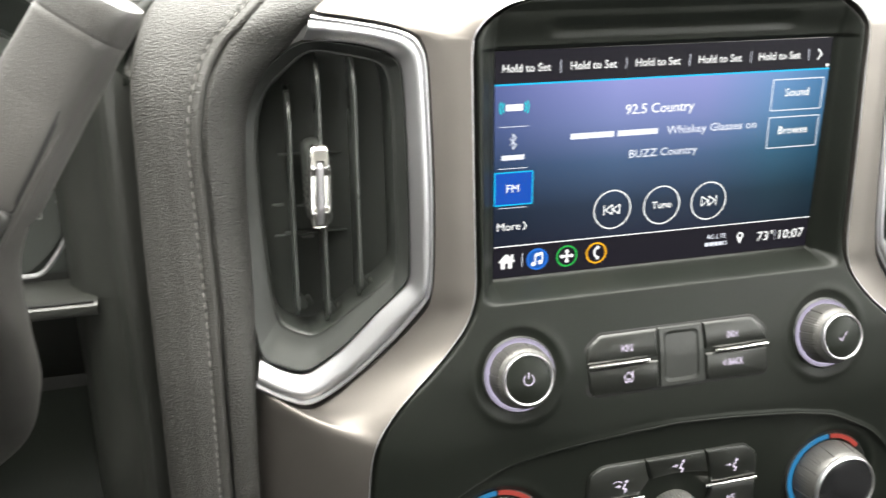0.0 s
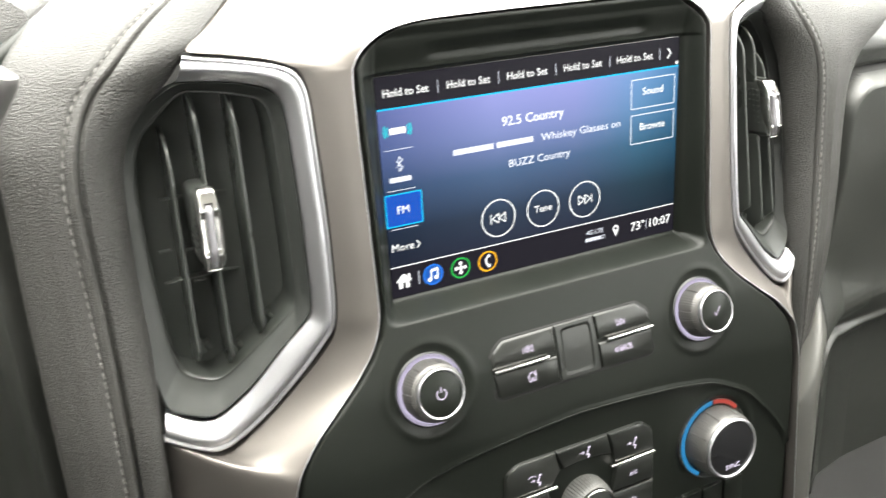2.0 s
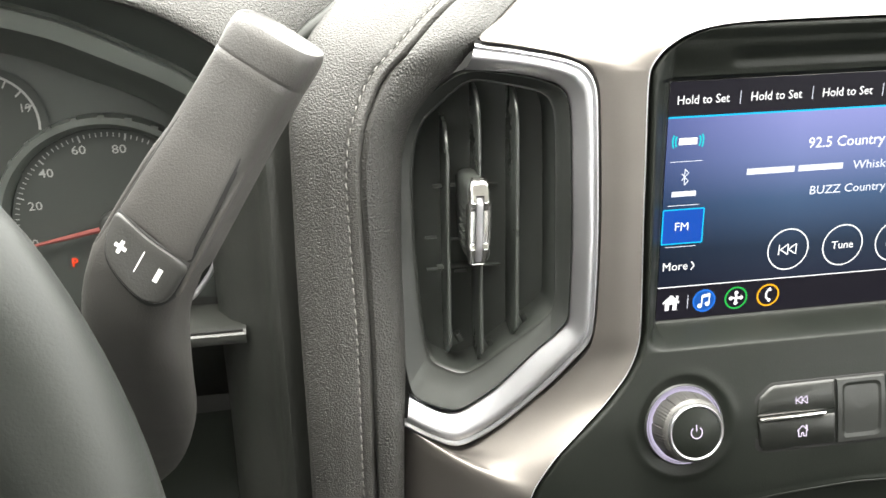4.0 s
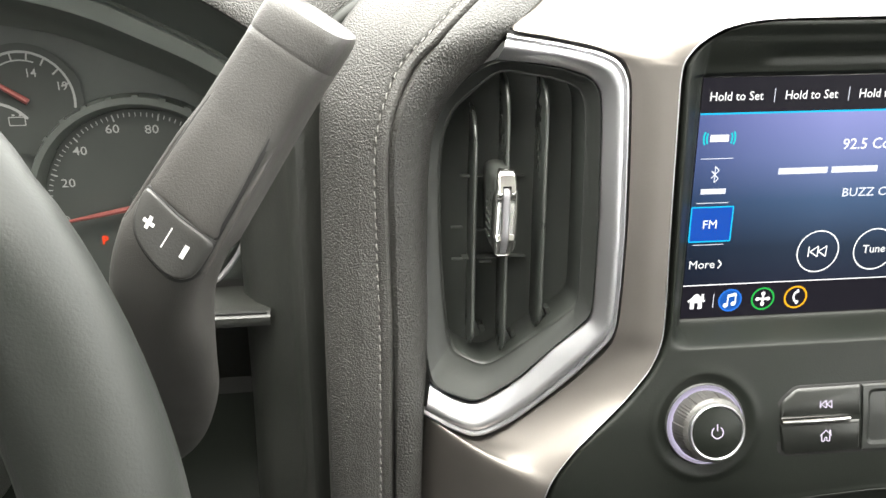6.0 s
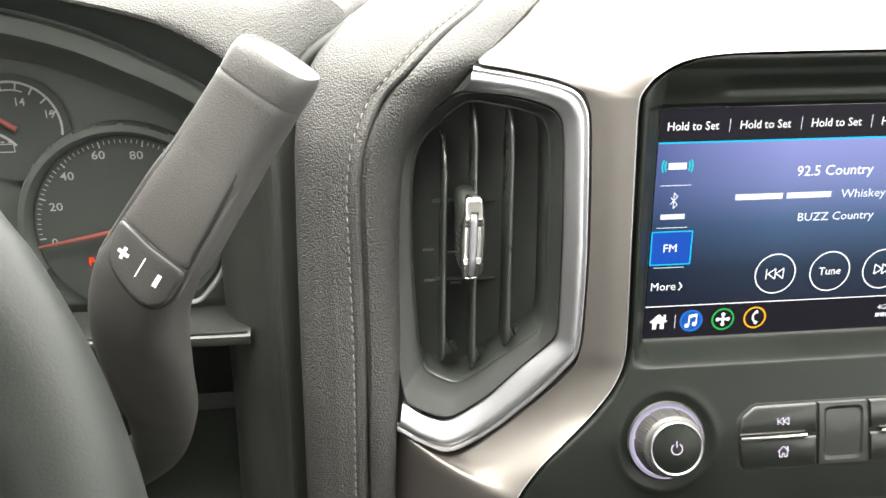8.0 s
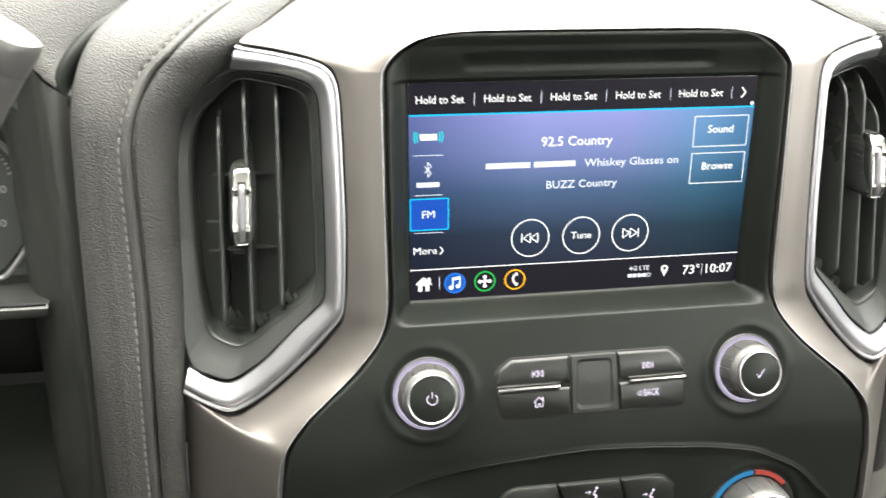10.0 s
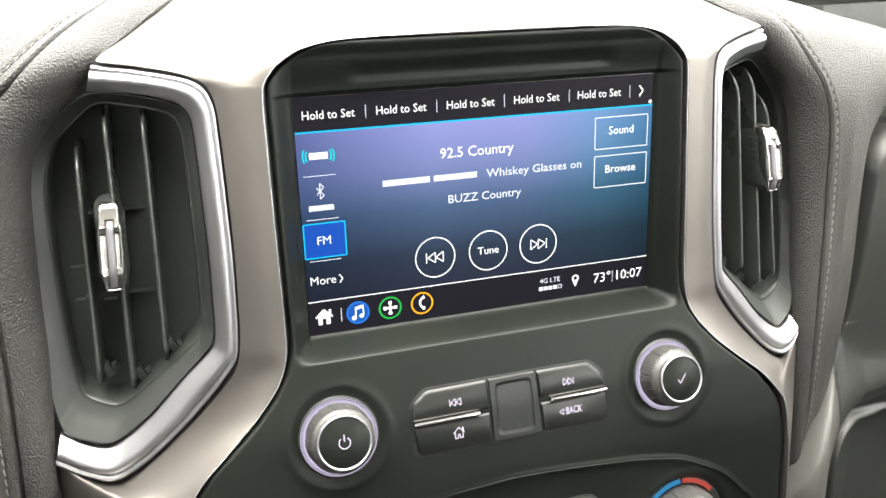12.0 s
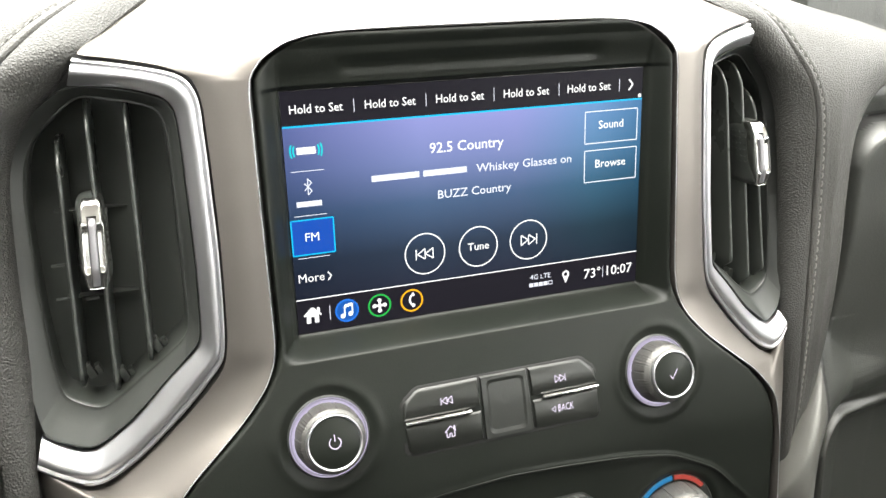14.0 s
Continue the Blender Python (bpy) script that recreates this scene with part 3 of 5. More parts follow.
    for y in np.linspace(-17.0, 11.6, 24):
        rise = 0.6 - 0.40 * max(abs(y) - 10, 0) - 1.6 * float(S(y, 8.5, 11.6))
        rows.append([(cu(mid + y) + x, mid + y * tall, cw(mid + y) + rise + h) for x, h in ((-1.45, -3), (-1.4, -0.4), (-0.9, 0.1), (0, 0.25), (0.9, 0.1), (1.4, -0.4), (1.45, -3))])
    part("tongue", grid(np.array(rows) * m), TONGUE, tab, "grey tongue in the slot")
    dots = []
    for i in range(8):
        for j in range(4):
            for s in (-1, 1):
                dots.append(box((cu(mid + 11 - 3.2 * i) + s * 5.5, mid + 11 - 3.2 * i, cw(mid + 11 - 3.2 * i) - 8.0 - 3.2 * j), (1.0, 1.1, 1.1), 0.35))
    g = join(*dots)
    tagged(part("grip_dots", (np.array(g[0]) * m, g[1]), VENT, tab), kind="stuff")
    return vent


air_vent(1, "centre air vents")
air_vent(-1, "centre air vents")

# ---- leather pads that sweep down both sides of the stack ----
PAD = [  # vent-side edge, seam, far edge
    ((-208.5, -330, 5), (-222, -330, 2), (-250, -330, -10)),
    ((-206.5, -200, -6), (-219.5, -200, -3), (-249, -200, -14)),
    ((-204.3, -141, -12), (-218, -141, -6), (-248, -141, -16)),
    ((-201.5, -104, -22), (-217, -100, -10), (-247.5, -100, -20)),
    ((-201.0, -60, -30), (-217, -66, -13), (-247, -66, -23)),
    ((-198.0, -17, -35), (-217, -21, -15), (-246, -23, -27)),
    ((-190.5, 2, -36), (-213.5, 0, -17), (-245, 0, -30)),
    ((-174.5, 18.5, -31), (-205, 18, -22), (-241, 20, -36)),
    ((-161.5, 33, -27), (-193, 30, -25.5), (-235, 34, -45)),
    ((-147.5, 43, -39), (-177, 43.5, -37), (-226, 44, -58)),
    ((-135.5, 51, -54), (-161, 53.5, -52), (-217, 51, -74)),
    ((-118, 60, -78), (-148, 61, -80), (-205, 57, -105)),
    ((-90, 67, -118), (-135, 65, -140), (-190, 60, -150)),
    ((-70, 69, -250), (-120, 66, -260), (-175, 60, -260)),
]


PASSENGER_PAD = [
    ((-199, -330, -30), (-212, -330, -34), (-222, -330, -44)),
    ((-196.5, -250, -8), (-206, -250, -12), (-228, -250, -34)),
    ((-195.5, -200, -9), (-205, -200, -4), (-233, -196, -24)),
    ((-194.5, -141, -13), (-204.5, -141, -3), (-235, -141, -15)),
    ((-196, -104, -20), (-207, -100, -6), (-236, -100, -13)),
    ((-196.5, -60, -26), (-208.5, -66, -9), (-237, -66, -14)),
    ((-193.5, -17, -30), (-207, -21, -10), (-244, -33, -19)),
    ((-187, 2, -32), (-202, 0, -12), (-260, -14, -25)),
    ((-173, 18.5, -30), (-193, 18, -19), (-290, 0, -34)),
    ((-161.5, 33, -27), (-183, 34, -29), (-310, 8, -45)),
    ((-147.5, 43, -39), (-170, 46, -45), (-320, 12, -58)),
    ((-135.5, 51, -54), (-158, 54, -63), (-325, 15, -75)),
    ((-118, 60, -78), (-145, 61, -95), (-325, 18, -105)),
    ((-90, 67, -118), (-130, 65, -140), (-320, 20, -150)),
    ((-70, 69, -250), (-115, 66, -260), (-310, 22, -260)),
]


def leather_pad(side, label):
    m = np.array((side, 1, 1))
    pad = thing("dash_pad", (-222 * side, -60, -15), label, "dashboard pad", "leather pads beside the stack")
    table = np.array(PAD if side > 0 else PASSENGER_PAD, float)
    flat = spline(table.reshape(len(table), 9), None)
    a, s, b = flat[:, :3], flat[:, 3:6], flat[:, 6:]
    along = np.gradient(s, axis=0)
    along /= np.linalg.norm(along, axis=1)[:, None]

    def unit(x):
        return x / np.linalg.norm(x, axis=1)[:, None]

    n1 = unit(np.cross(a - s, along))
    n1 *= np.sign(n1 @ np.array((0, 0.5, 1.0)))[:, None]
    n2 = unit(np.cross(s - b, along))
    n2 *= np.sign(n2 @ np.array((0, 0.5, 1.0)))[:, None]
    out = unit(b - s)
    inn = unit(a - s)
    strip = [a + n1 * -9 + inn * 1.0, a + n1 * -3 + inn * 0.3]
    for t in np.linspace(0.04, 0.96, 13):
        strip.append(a + (s - a) * t + n1 * 5.0 * math.sin(math.pi * min(1, t * 0.93 + 0.04)) ** 0.6)
    strip += [s + inn * 2.1 + n1 * 1.0, s + inn * 1.5 + n1 * 0.1, s + inn * 1.2 - n1 * 1.4, s + inn * 0.9 - n1 * 7.0]
    part("bolster", grid(np.array(strip).transpose(1, 0, 2) * m), LEATHER_STRIP, pad, "grained leather bolster, darkened for shade")
    face = [s - n1 * 7.0 - out * 1.0, s + out * 0.7 - n2 * 6.0, s + out * 0.9 - n2 * 1.6, s + out * 1.2 - n2 * 0.1, s + out * 1.8 + n2 * 0.6]
    width = np.linalg.norm(b - s, axis=1)[:, None]
    for d in (2.2, 3.6, 5.0, 5.8, 6.4, 7.0, 7.8, 9.2):
        dip = 1.1 * math.exp(-((d - (6.4 if side > 0 else 5.0)) / 0.8) ** 2)
        face.append(s + out * d + n2 * (0.8 + 3.4 * (d / 30) - dip))
    for t in np.linspace(0.40, 0.76, 6):
        face.append(s + out * width * t + n2 * (0.6 + 3.4 * math.sin(math.pi * (0.25 + 0.5 * t))))
    brim = b - out * 5.5 + n2 * 2.2
    for ang in np.radians((10, 25, 40, 55, 70, 85)):
        face.append(brim + out * 8.0 * math.sin(ang) - n2 * 8.0 * (1 - math.cos(ang)))
    face += [brim + out * 8.4 - n2 * 16, brim + out * 8.0 - n2 * 30, brim + out * 6.0 - n2 * 75]
    part("face", grid(np.array(face).transpose(1, 0, 2) * m), LEATHER, pad, "pebbled black leather face")
    # thread: short slanted stitches sunk in the leather
    sew = 6.4 if side > 0 else 5.0
    line = s + out * sew + n2 * 0.75
    d = np.r_[0, np.cumsum(np.linalg.norm(np.diff(line, axis=0), axis=1))]
    geos, q = [], 0.0
    while q < d[-1] - 4 and q < 560:
        c = np.array([[np.interp(q + o, d, line[:, k]) for k in range(3)] for o in (0, 0.5, 1.6, 2.7, 3.2)])
        lift = np.array((-0.9, 0.15, 0.35, 0.15, -0.9))[:, None]
        nn = np.array([np.interp(q + 1, d, n2[:, k]) for k in range(3)])
        oo = np.array([np.interp(q + 1, d, out[:, k]) for k in range(3)])
        skew = np.array((-0.3, -0.2, 0, 0.2, 0.3))[:, None]
        geos.append(tube((c + lift * nn + skew * oo) * m, 0.36, 6))
        q += 4.75
    tagged(part("stitching", join(*geos), THREAD, pad, "light grey thread stitching"), kind="stuff")
    return pad


leather_pad(1, "black leather dash pad with grey stitching beside the gear lever")
leather_pad(-1, "black leather dash pad with grey stitching beside the glove box")

# ---- passenger side of the dashboard ----
def door_gap(u, v):
    """Signed distance to the outline of the upper door."""
    left = np.interp(v, [-330, -200, -159, -105, -54, -30], [236, 236, 240, 244, 246, 250])
    qx, qy = left + 24 - u, v + 30 + 24
    return np.where((qx > 0) & (qy > 0), np.hypot(qx, qy), np.maximum(qx, qy)) - 24


def lower_gap(u, v):
    """Signed distance to the outline of the lower door."""
    qx, qy = 264 - u, v + 241 + 0.03 * (264 - u)
    return np.where((qx > 0) & (qy > 0), np.hypot(qx, qy), np.maximum(qx, qy)) - 25


RIDGE_E = [-90, -40, -9, -6.5, -4.5, -2.5, -0.8, 0.6, 2.0, 3.5, 5.5, 9, 13, 18, 23, 28, 34, 42, 56, 80, 130]
RIDGE_W = [-9, -8, -6.8, -5.2, -3.2, -2.4, -3.0, -6, -10, -10.5, -9.0, -5.0, -1.8, 0, -0.2, -1.6, -4.2, -8.0, -14, -24, -44]
fine_e = np.linspace(-100, 140, 1201)
fine_w = np.interp(fine_e, RIDGE_E, RIDGE_W)
soft = np.exp(-np.linspace(-2, 2, 13) ** 2)
fine_w = np.convolve(np.pad(fine_w, 6, mode="edge"), soft / soft.sum(), mode="valid")


def passenger_w(u, v):
    """Face of the passenger side: leather brow, raised upper door, rolled ridge, lower door."""
    u, v = np.asarray(u, float), np.asarray(v, float)
    fall = np.interp(u, [230, 270, 300, 350, 520], [0, 10, 16, 24, 34])
    w = np.interp(v + fall, [-340, -60, -20, 5, 22, 34, 42], [-30, -30, -29, -34, -46, -64, -100])
    d = door_gap(u, v)
    w = w + 11.0 * (1 - S(d, -8, 1.2)) - 6 * np.exp(-((d - 2.5) / 2.2) ** 2) - 5 * np.exp(-((d - 6) / 6.0) ** 2) * S(v, -40, -25)
    w = w - 9 * S(-v, 75, 200) - 30 * S(-v, 200, 300) - 16 * S(d, 3, 8) * S(-v, 40, 70) * (1 - S(u, 255, 275))
    ridge = np.interp(u, [172, 185, 195, 208, 235, 265, 300, 520], [20, 17, 14.5, 9, -7, -20, -26, -32]) + np.interp(lower_gap(u, v), fine_e, fine_w) + 5.0 * np.exp(-((lower_gap(u, v) - 34) / 12) ** 2) * (1 - S(u, 212, 240))
    ridge = np.where(v > -150, np.minimum(ridge, -60), ridge)
    ridge = ridge - 60 * S((v + 189 + (227 - u) * 1.42) / 1.74, -1, 12) * (1 - S(u, 222, 238))  # the rail runs out under the leather pad
    k = 5.0
    return np.maximum(w, ridge) + k * np.exp(-np.abs(w - ridge) / k) * 0.4 - 0.0


glove_u, glove_v = np.meshgrid(np.linspace(176, 520, 280), np.concatenate([np.linspace(41, -20, 40), np.linspace(-21, -340, 320)]))
glove_u = 520 - (520 - glove_u) * (520 - (214 - 38 * S(-glove_v, 160, 205))) / 344  # the panel keeps clear of the vent
glove_points = np.stack([glove_u, glove_v, passenger_w(glove_u, glove_v)], 2)
verts, faces = grid(glove_points)
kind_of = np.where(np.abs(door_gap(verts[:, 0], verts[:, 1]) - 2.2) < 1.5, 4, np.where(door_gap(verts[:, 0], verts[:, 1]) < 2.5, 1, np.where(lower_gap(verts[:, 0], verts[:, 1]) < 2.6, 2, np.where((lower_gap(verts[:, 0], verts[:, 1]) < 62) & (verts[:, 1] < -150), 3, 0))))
glove = thing("glove_box", (300, -150, -20), "black grained passenger dash panel with two closed glove box doors", "glove box")
for code, nm, lb in ((0, "panel", "black grained panel"), (1, "upper_door", "closed upper glove box door"), (2, "lower_door", "closed lower glove box door"), (3, "lower_rail", "rolled rail round the lower door, lightened for the light it catches"), (4, "door_joint", "black joint round the upper door")):
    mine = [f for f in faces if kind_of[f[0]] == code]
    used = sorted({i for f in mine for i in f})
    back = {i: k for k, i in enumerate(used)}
    part(nm, (verts[used], [tuple(back[i] for i in f) for f in mine]), {3: LIT_RAIL, 4: GAP}.get(code, GRAINED), glove, lb, sharp=80)

dashboard = thing("dashboard", (0, 40, -200), "black leather and plastic dashboard below the windscreen", "dashboard")
rows = []
for t in np.linspace(0, 1, 24):
    rows.append([(u, 33 - 0.09 * (u - 240) + 6 * t, -98 - 320 * t) for u in np.linspace(215 - 30 * t, 520, 20)])
part("passenger_top", grid(rows), LEATHER, dashboard, "black leather passenger side top")

# ---- dash top in front of the arch, up to the windscreen ----
rows = []
for t in np.linspace(0, 1, 20):
    rows.append([(u, 67.5 + 4 * math.sin(t * 2.2) - 0.0004 * u * u, -78 - 340 * t) for u in np.linspace(-190, 200, 31)])
part("centre_top", grid(rows), GRAINED, dashboard, "black grained centre top")

# ---- letters and signs: thin shapes that lie on a surface ----
def lettering(body, size, at, lift, align="CENTER", wide=1.0):
    """Words in the built-in font; size is the height of a capital."""
    cu = bpy.data.curves.new("words", "FONT")
    cu.body, cu.size, cu.align_x, cu.align_y, cu.resolution_u = body, size / 0.7, align, "CENTER", 2
    cu.offset = 0.0 if "M" in body else 0.009 * size
    ob = bpy.data.objects.new("words", cu)
    scene.collection.objects.link(ob)
    dg = bpy.context.evaluated_depsgraph_get()
    me = ob.evaluated_get(dg).to_mesh()
    v = [(p.co.x * wide + at[0], p.co.y + at[1]) for p in me.vertices]
    f = [tuple(p.vertices) for p in me.polygons]
    ob.evaluated_get(dg).to_mesh_clear()
    bpy.data.objects.remove(ob)
    return [(x, y, lift(x, y)) for x, y in v], f


def shape(outlines, lift):
    """Filled polygons in (u, v), laid on a surface."""
    v, f = [], []
    for o in outlines:
        f.append(tuple(range(len(v), len(v) + len(o))))
        v += [(x, y, lift(x, y)) for x, y in o]
    return v, f


def stroke(p, q, t=0.35):
    (x0, y0), (x1, y1) = p, q
    d = math.hypot(x1 - x0, y1 - y0)
    nx, ny = -(y1 - y0) / d * t / 2, (x1 - x0) / d * t / 2
    return [(x0 + nx, y0 + ny), (x0 - nx, y0 - ny), (x1 - nx, y1 - ny), (x1 + nx, y1 + ny)]


def chain(points, t=0.35, closed=False):
    pts = list(points) + ([points[0]] if closed else [])
    return [stroke(p, q, t) for p, q in zip(pts, pts[1:])]


def ring(c, r, t, a0=0, a1=360, n=48):
    out = []
    for k in range(n):
        a, b = radians(a0 + (a1 - a0) * k / n), radians(a0 + (a1 - a0) * (k + 1) / n)
        out.append([(c[0] + q * math.cos(x), c[1] + q * math.sin(x)) for q, x in ((r - t / 2, a), (r + t / 2, a), (r + t / 2, b), (r - t / 2, b))])
    return out


def disc(c, r, n=32):
    return [[(c[0] + r * math.cos(2 * math.pi * k / n), c[1] + r * math.sin(2 * math.pi * k / n)) for k in range(n)]]


def skip_sign(c, s, back=True, t=0.4):
    """Two open triangles and a bar."""
    d = -1 if back else 1
    out = []
    for k in (-0.1, 0.75):
        x = c[0] + d * s * (k - 0.75)
        out += chain([(x, c[1] + 0.55 * s), (x, c[1] - 0.55 * s), (x + d * 0.8 * s, c[1])], t, True)
    x = c[0] + d * s * 0.95
    return out + chain([(x, c[1] + 0.55 * s), (x, c[1] - 0.55 * s)], t)


def house_sign(c, s, t=0.4, full=False):
    roof = chain([(c[0] - s, c[1]), (c[0], c[1] + 0.95 * s), (c[0] + s, c[1])], t)
    walls = chain([(c[0] - 0.7 * s, c[1] + 0.1 * s), (c[0] - 0.7 * s, c[1] - 0.9 * s), (c[0] - 0.2 * s, c[1] - 0.9 * s), (c[0] - 0.2 * s, c[1] - 0.3 * s), (c[0] + 0.2 * s, c[1] - 0.3 * s), (c[0] + 0.2 * s, c[1] - 0.9 * s), (c[0] + 0.7 * s, c[1] - 0.9 * s), (c[0] + 0.7 * s, c[1] + 0.1 * s)], t)
    if full:
        walls = [[(c[0] - 0.72 * s, c[1] - 0.9 * s), (c[0] - 0.22 * s, c[1] - 0.9 * s), (c[0] - 0.22 * s, c[1] + 0.6 * s), (c[0] - 0.72 * s, c[1] + 0.15 * s)],
                 [(c[0] + 0.22 * s, c[1] - 0.9 * s), (c[0] + 0.72 * s, c[1] - 0.9 * s), (c[0] + 0.72 * s, c[1] + 0.15 * s), (c[0] + 0.22 * s, c[1] + 0.6 * s)],
                 [(c[0] - 0.22 * s, c[1] - 0.15 * s), (c[0] + 0.22 * s, c[1] - 0.15 * s), (c[0] + 0.22 * s, c[1] + 0.6 * s), (c[0], c[1] + 0.75 * s), (c[0] - 0.22 * s, c[1] + 0.6 * s)]]
    return roof + walls + [stroke((c[0] + 0.72 * s, c[1] + 0.25 * s), (c[0] + 0.72 * s, c[1] + 0.95 * s), 0.3 * s)]


# ---- touchscreen ----
screen = thing("touchscreen", (0, -39, 0), "lit touchscreen showing the radio page in its bay", "touchscreen")
on_glass = lambda h: (lambda u, v: h)
part("panel", prism(rounded(-88.2, -93.6, 88.2, 15.8, 1.0), on_glass(0), -3, 0.0, 0.3), GLOSS, screen, "glossy black display panel")
part("picture", shape([[(-87.6, -77.2), (87.6, -77.2), (87.6, 0.2), (-87.6, 0.2)]], on_glass(0.06)), PICTURE, screen, "blue and teal glowing picture", smooth=False)
part("preset_bar", shape([[(-87.6, 0.2), (87.6, 0.2), (87.6, 15.3), (-87.6, 15.3)]], on_glass(0.06)), BAR, screen, smooth=False)
part("status_bar", shape([[(-87.6, -93.2), (87.6, -93.2), (87.6, -77.2), (-87.6, -77.2)]], on_glass(0.06)), BAR, screen, smooth=False)
INK, INK2 = on_glass(0.20), on_glass(0.26)


def sign(name, geo, mat, label=""):
    return part(name, geo, mat, screen, label, smooth=False)


sign("preset_line", shape([stroke((-87.6, 0.25), (87.6, 0.25), 0.75)], INK), CYAN, "bright blue line")
for u in (-72.6, -39.8, -7.1, 25.7, 58.3):
    sign("preset_label", lettering("Hold to Set", 3.7, (u, 7.3), INK, wide=0.94), WHITE, "white words Hold to Set")
for u in (-56.0, -23.2, 9.5, 42.5, 74.8):
    sign("divider", shape([stroke((u, 4.6), (u, 10.4), 0.32)], INK), DIM)
sign("next_arrow", shape(chain([(80.0, 10.0), (82.1, 7.4), (80.0, 4.8)], 0.8), INK), WHITE)
sign("page_dot", shape(disc((86.2, 1.9), 0.9), INK2), WHITE)
sign("station_title", lettering("92.5 Country", 4.7, (-4.3, -14.5), INK, wide=1.0), WHITE, "white words 92.5 Country")
sign("artist_bar", shape([[(-50.0, -26.9), (-27.6, -26.9), (-27.6, -24.1), (-50.0, -24.1)]], INK), DIM, "plain pale bar in place of a name")
sign("artist_bar", shape([[(-25.8, -26.9), (-4.6, -26.9), (-4.6, -24.1), (-25.8, -24.1)]], INK), DIM, "plain pale bar in place of a name")
sign("song_title", lettering("Whiskey Glasses on", 3.9, (49.8, -25.7), INK, "RIGHT", wide=1.09), DIM, "pale words Whiskey Glasses on")
sign("station_name", lettering("BUZZ Country", 3.9, (-0.9, -36.2), INK, wide=1.06), DIM, "pale words BUZZ Country")
for v0, v1, words in ((-19.4, -4.1, "Sound"), (-38.4, -22.9, "Browse")):
    box_sign = sign("menu_button", shape(chain([(56.6, v0), (85.3, v0), (85.3, v1), (56.6, v1)], 0.5, True), INK), DIM, "outlined button " + words)
    part("caption", lettering(words, 3.9, (70.8, (v0 + v1) / 2 + 0.9), INK), WHITE, box_sign, smooth=False)
logo = sign("service_logo", shape([[(-82.2, -11.7), (-74.0, -11.7), (-74.0, -8.7), (-82.2, -8.7)]], INK), WHITE, "white and teal service mark")
for s in (-1, 1):
    for r in (5.6, 6.9):
        part("arc", shape(ring((-78.1, -10.2), r, 0.75, 90 - s * 90 - 24, 90 - s * 90 + 24, 10), INK), TEAL, logo, smooth=False)
for v in (-19.0, -38.7, -57.9):
    sign("divider", shape([stroke((-85.4, v), (-71.0, v), 0.3)], INK), DIM)
sign("wireless_sign", shape(chain([(-80.0, -24.4), (-76.8, -27.8), (-78.5, -29.6), (-78.5, -22.4), (-76.8, -24.2), (-80.0, -27.6)], 0.42), INK), DIM)
sign("device_bar", shape([[(-84.0, -34.7), (-72.8, -34.7), (-72.8, -32.3), (-84.0, -32.3)]], INK), DIM, "plain pale bar in place of a product name")
fm = sign("source_button", shape([[(-87.4, -56.6), (-68.2, -56.6), (-68.2, -40.4), (-87.4, -40.4)]], on_glass(0.14)), BLUE, "blue lit FM button")
part("outline", shape(chain([(-87.2, -56.4), (-68.4, -56.4), (-68.4, -40.6), (-87.2, -40.6)], 0.6, True), INK), CYAN, fm, smooth=False)
part("caption", lettering("FM", 3.9, (-78.3, -48.7), INK2), WHITE, fm, smooth=False)
sign("more_label", lettering("More", 3.9, (-86.2, -67.4), INK, "LEFT"), WHITE, "white word More")
sign("more_arrow", shape(chain([(-72.5, -65.4), (-71.0, -67.4), (-72.5, -69.4)], 0.6), INK), WHITE)
for u, kind in ((-26.3, "back"), (0.5, "Tune"), (26.7, "next")):
    rnd = sign("round_button", shape(ring((u, -63.3), 9.7, 0.6), INK), WHITE, "white ringed button")
    if kind == "Tune":
        part("caption", lettering("Tune", 3.7, (u, -63.3), INK), WHITE, rnd, smooth=False)
    else:
        part("caption", shape(skip_sign((u, -63.3), 4.6, kind == "back", 0.55), INK), WHITE, rnd, smooth=False)
sign("status_line", shape([stroke((-87.6, -77.2), (87.6, -77.2), 0.5)], INK), WHITE)
sign("home_sign", shape(house_sign((-80.8, -85.2), 3.9, 0.9, True), INK), WHITE, "white house sign")
sign("divider", shape([stroke((-72.8, -81.6), (-72.8, -88.4), 0.35)], INK), DIM)
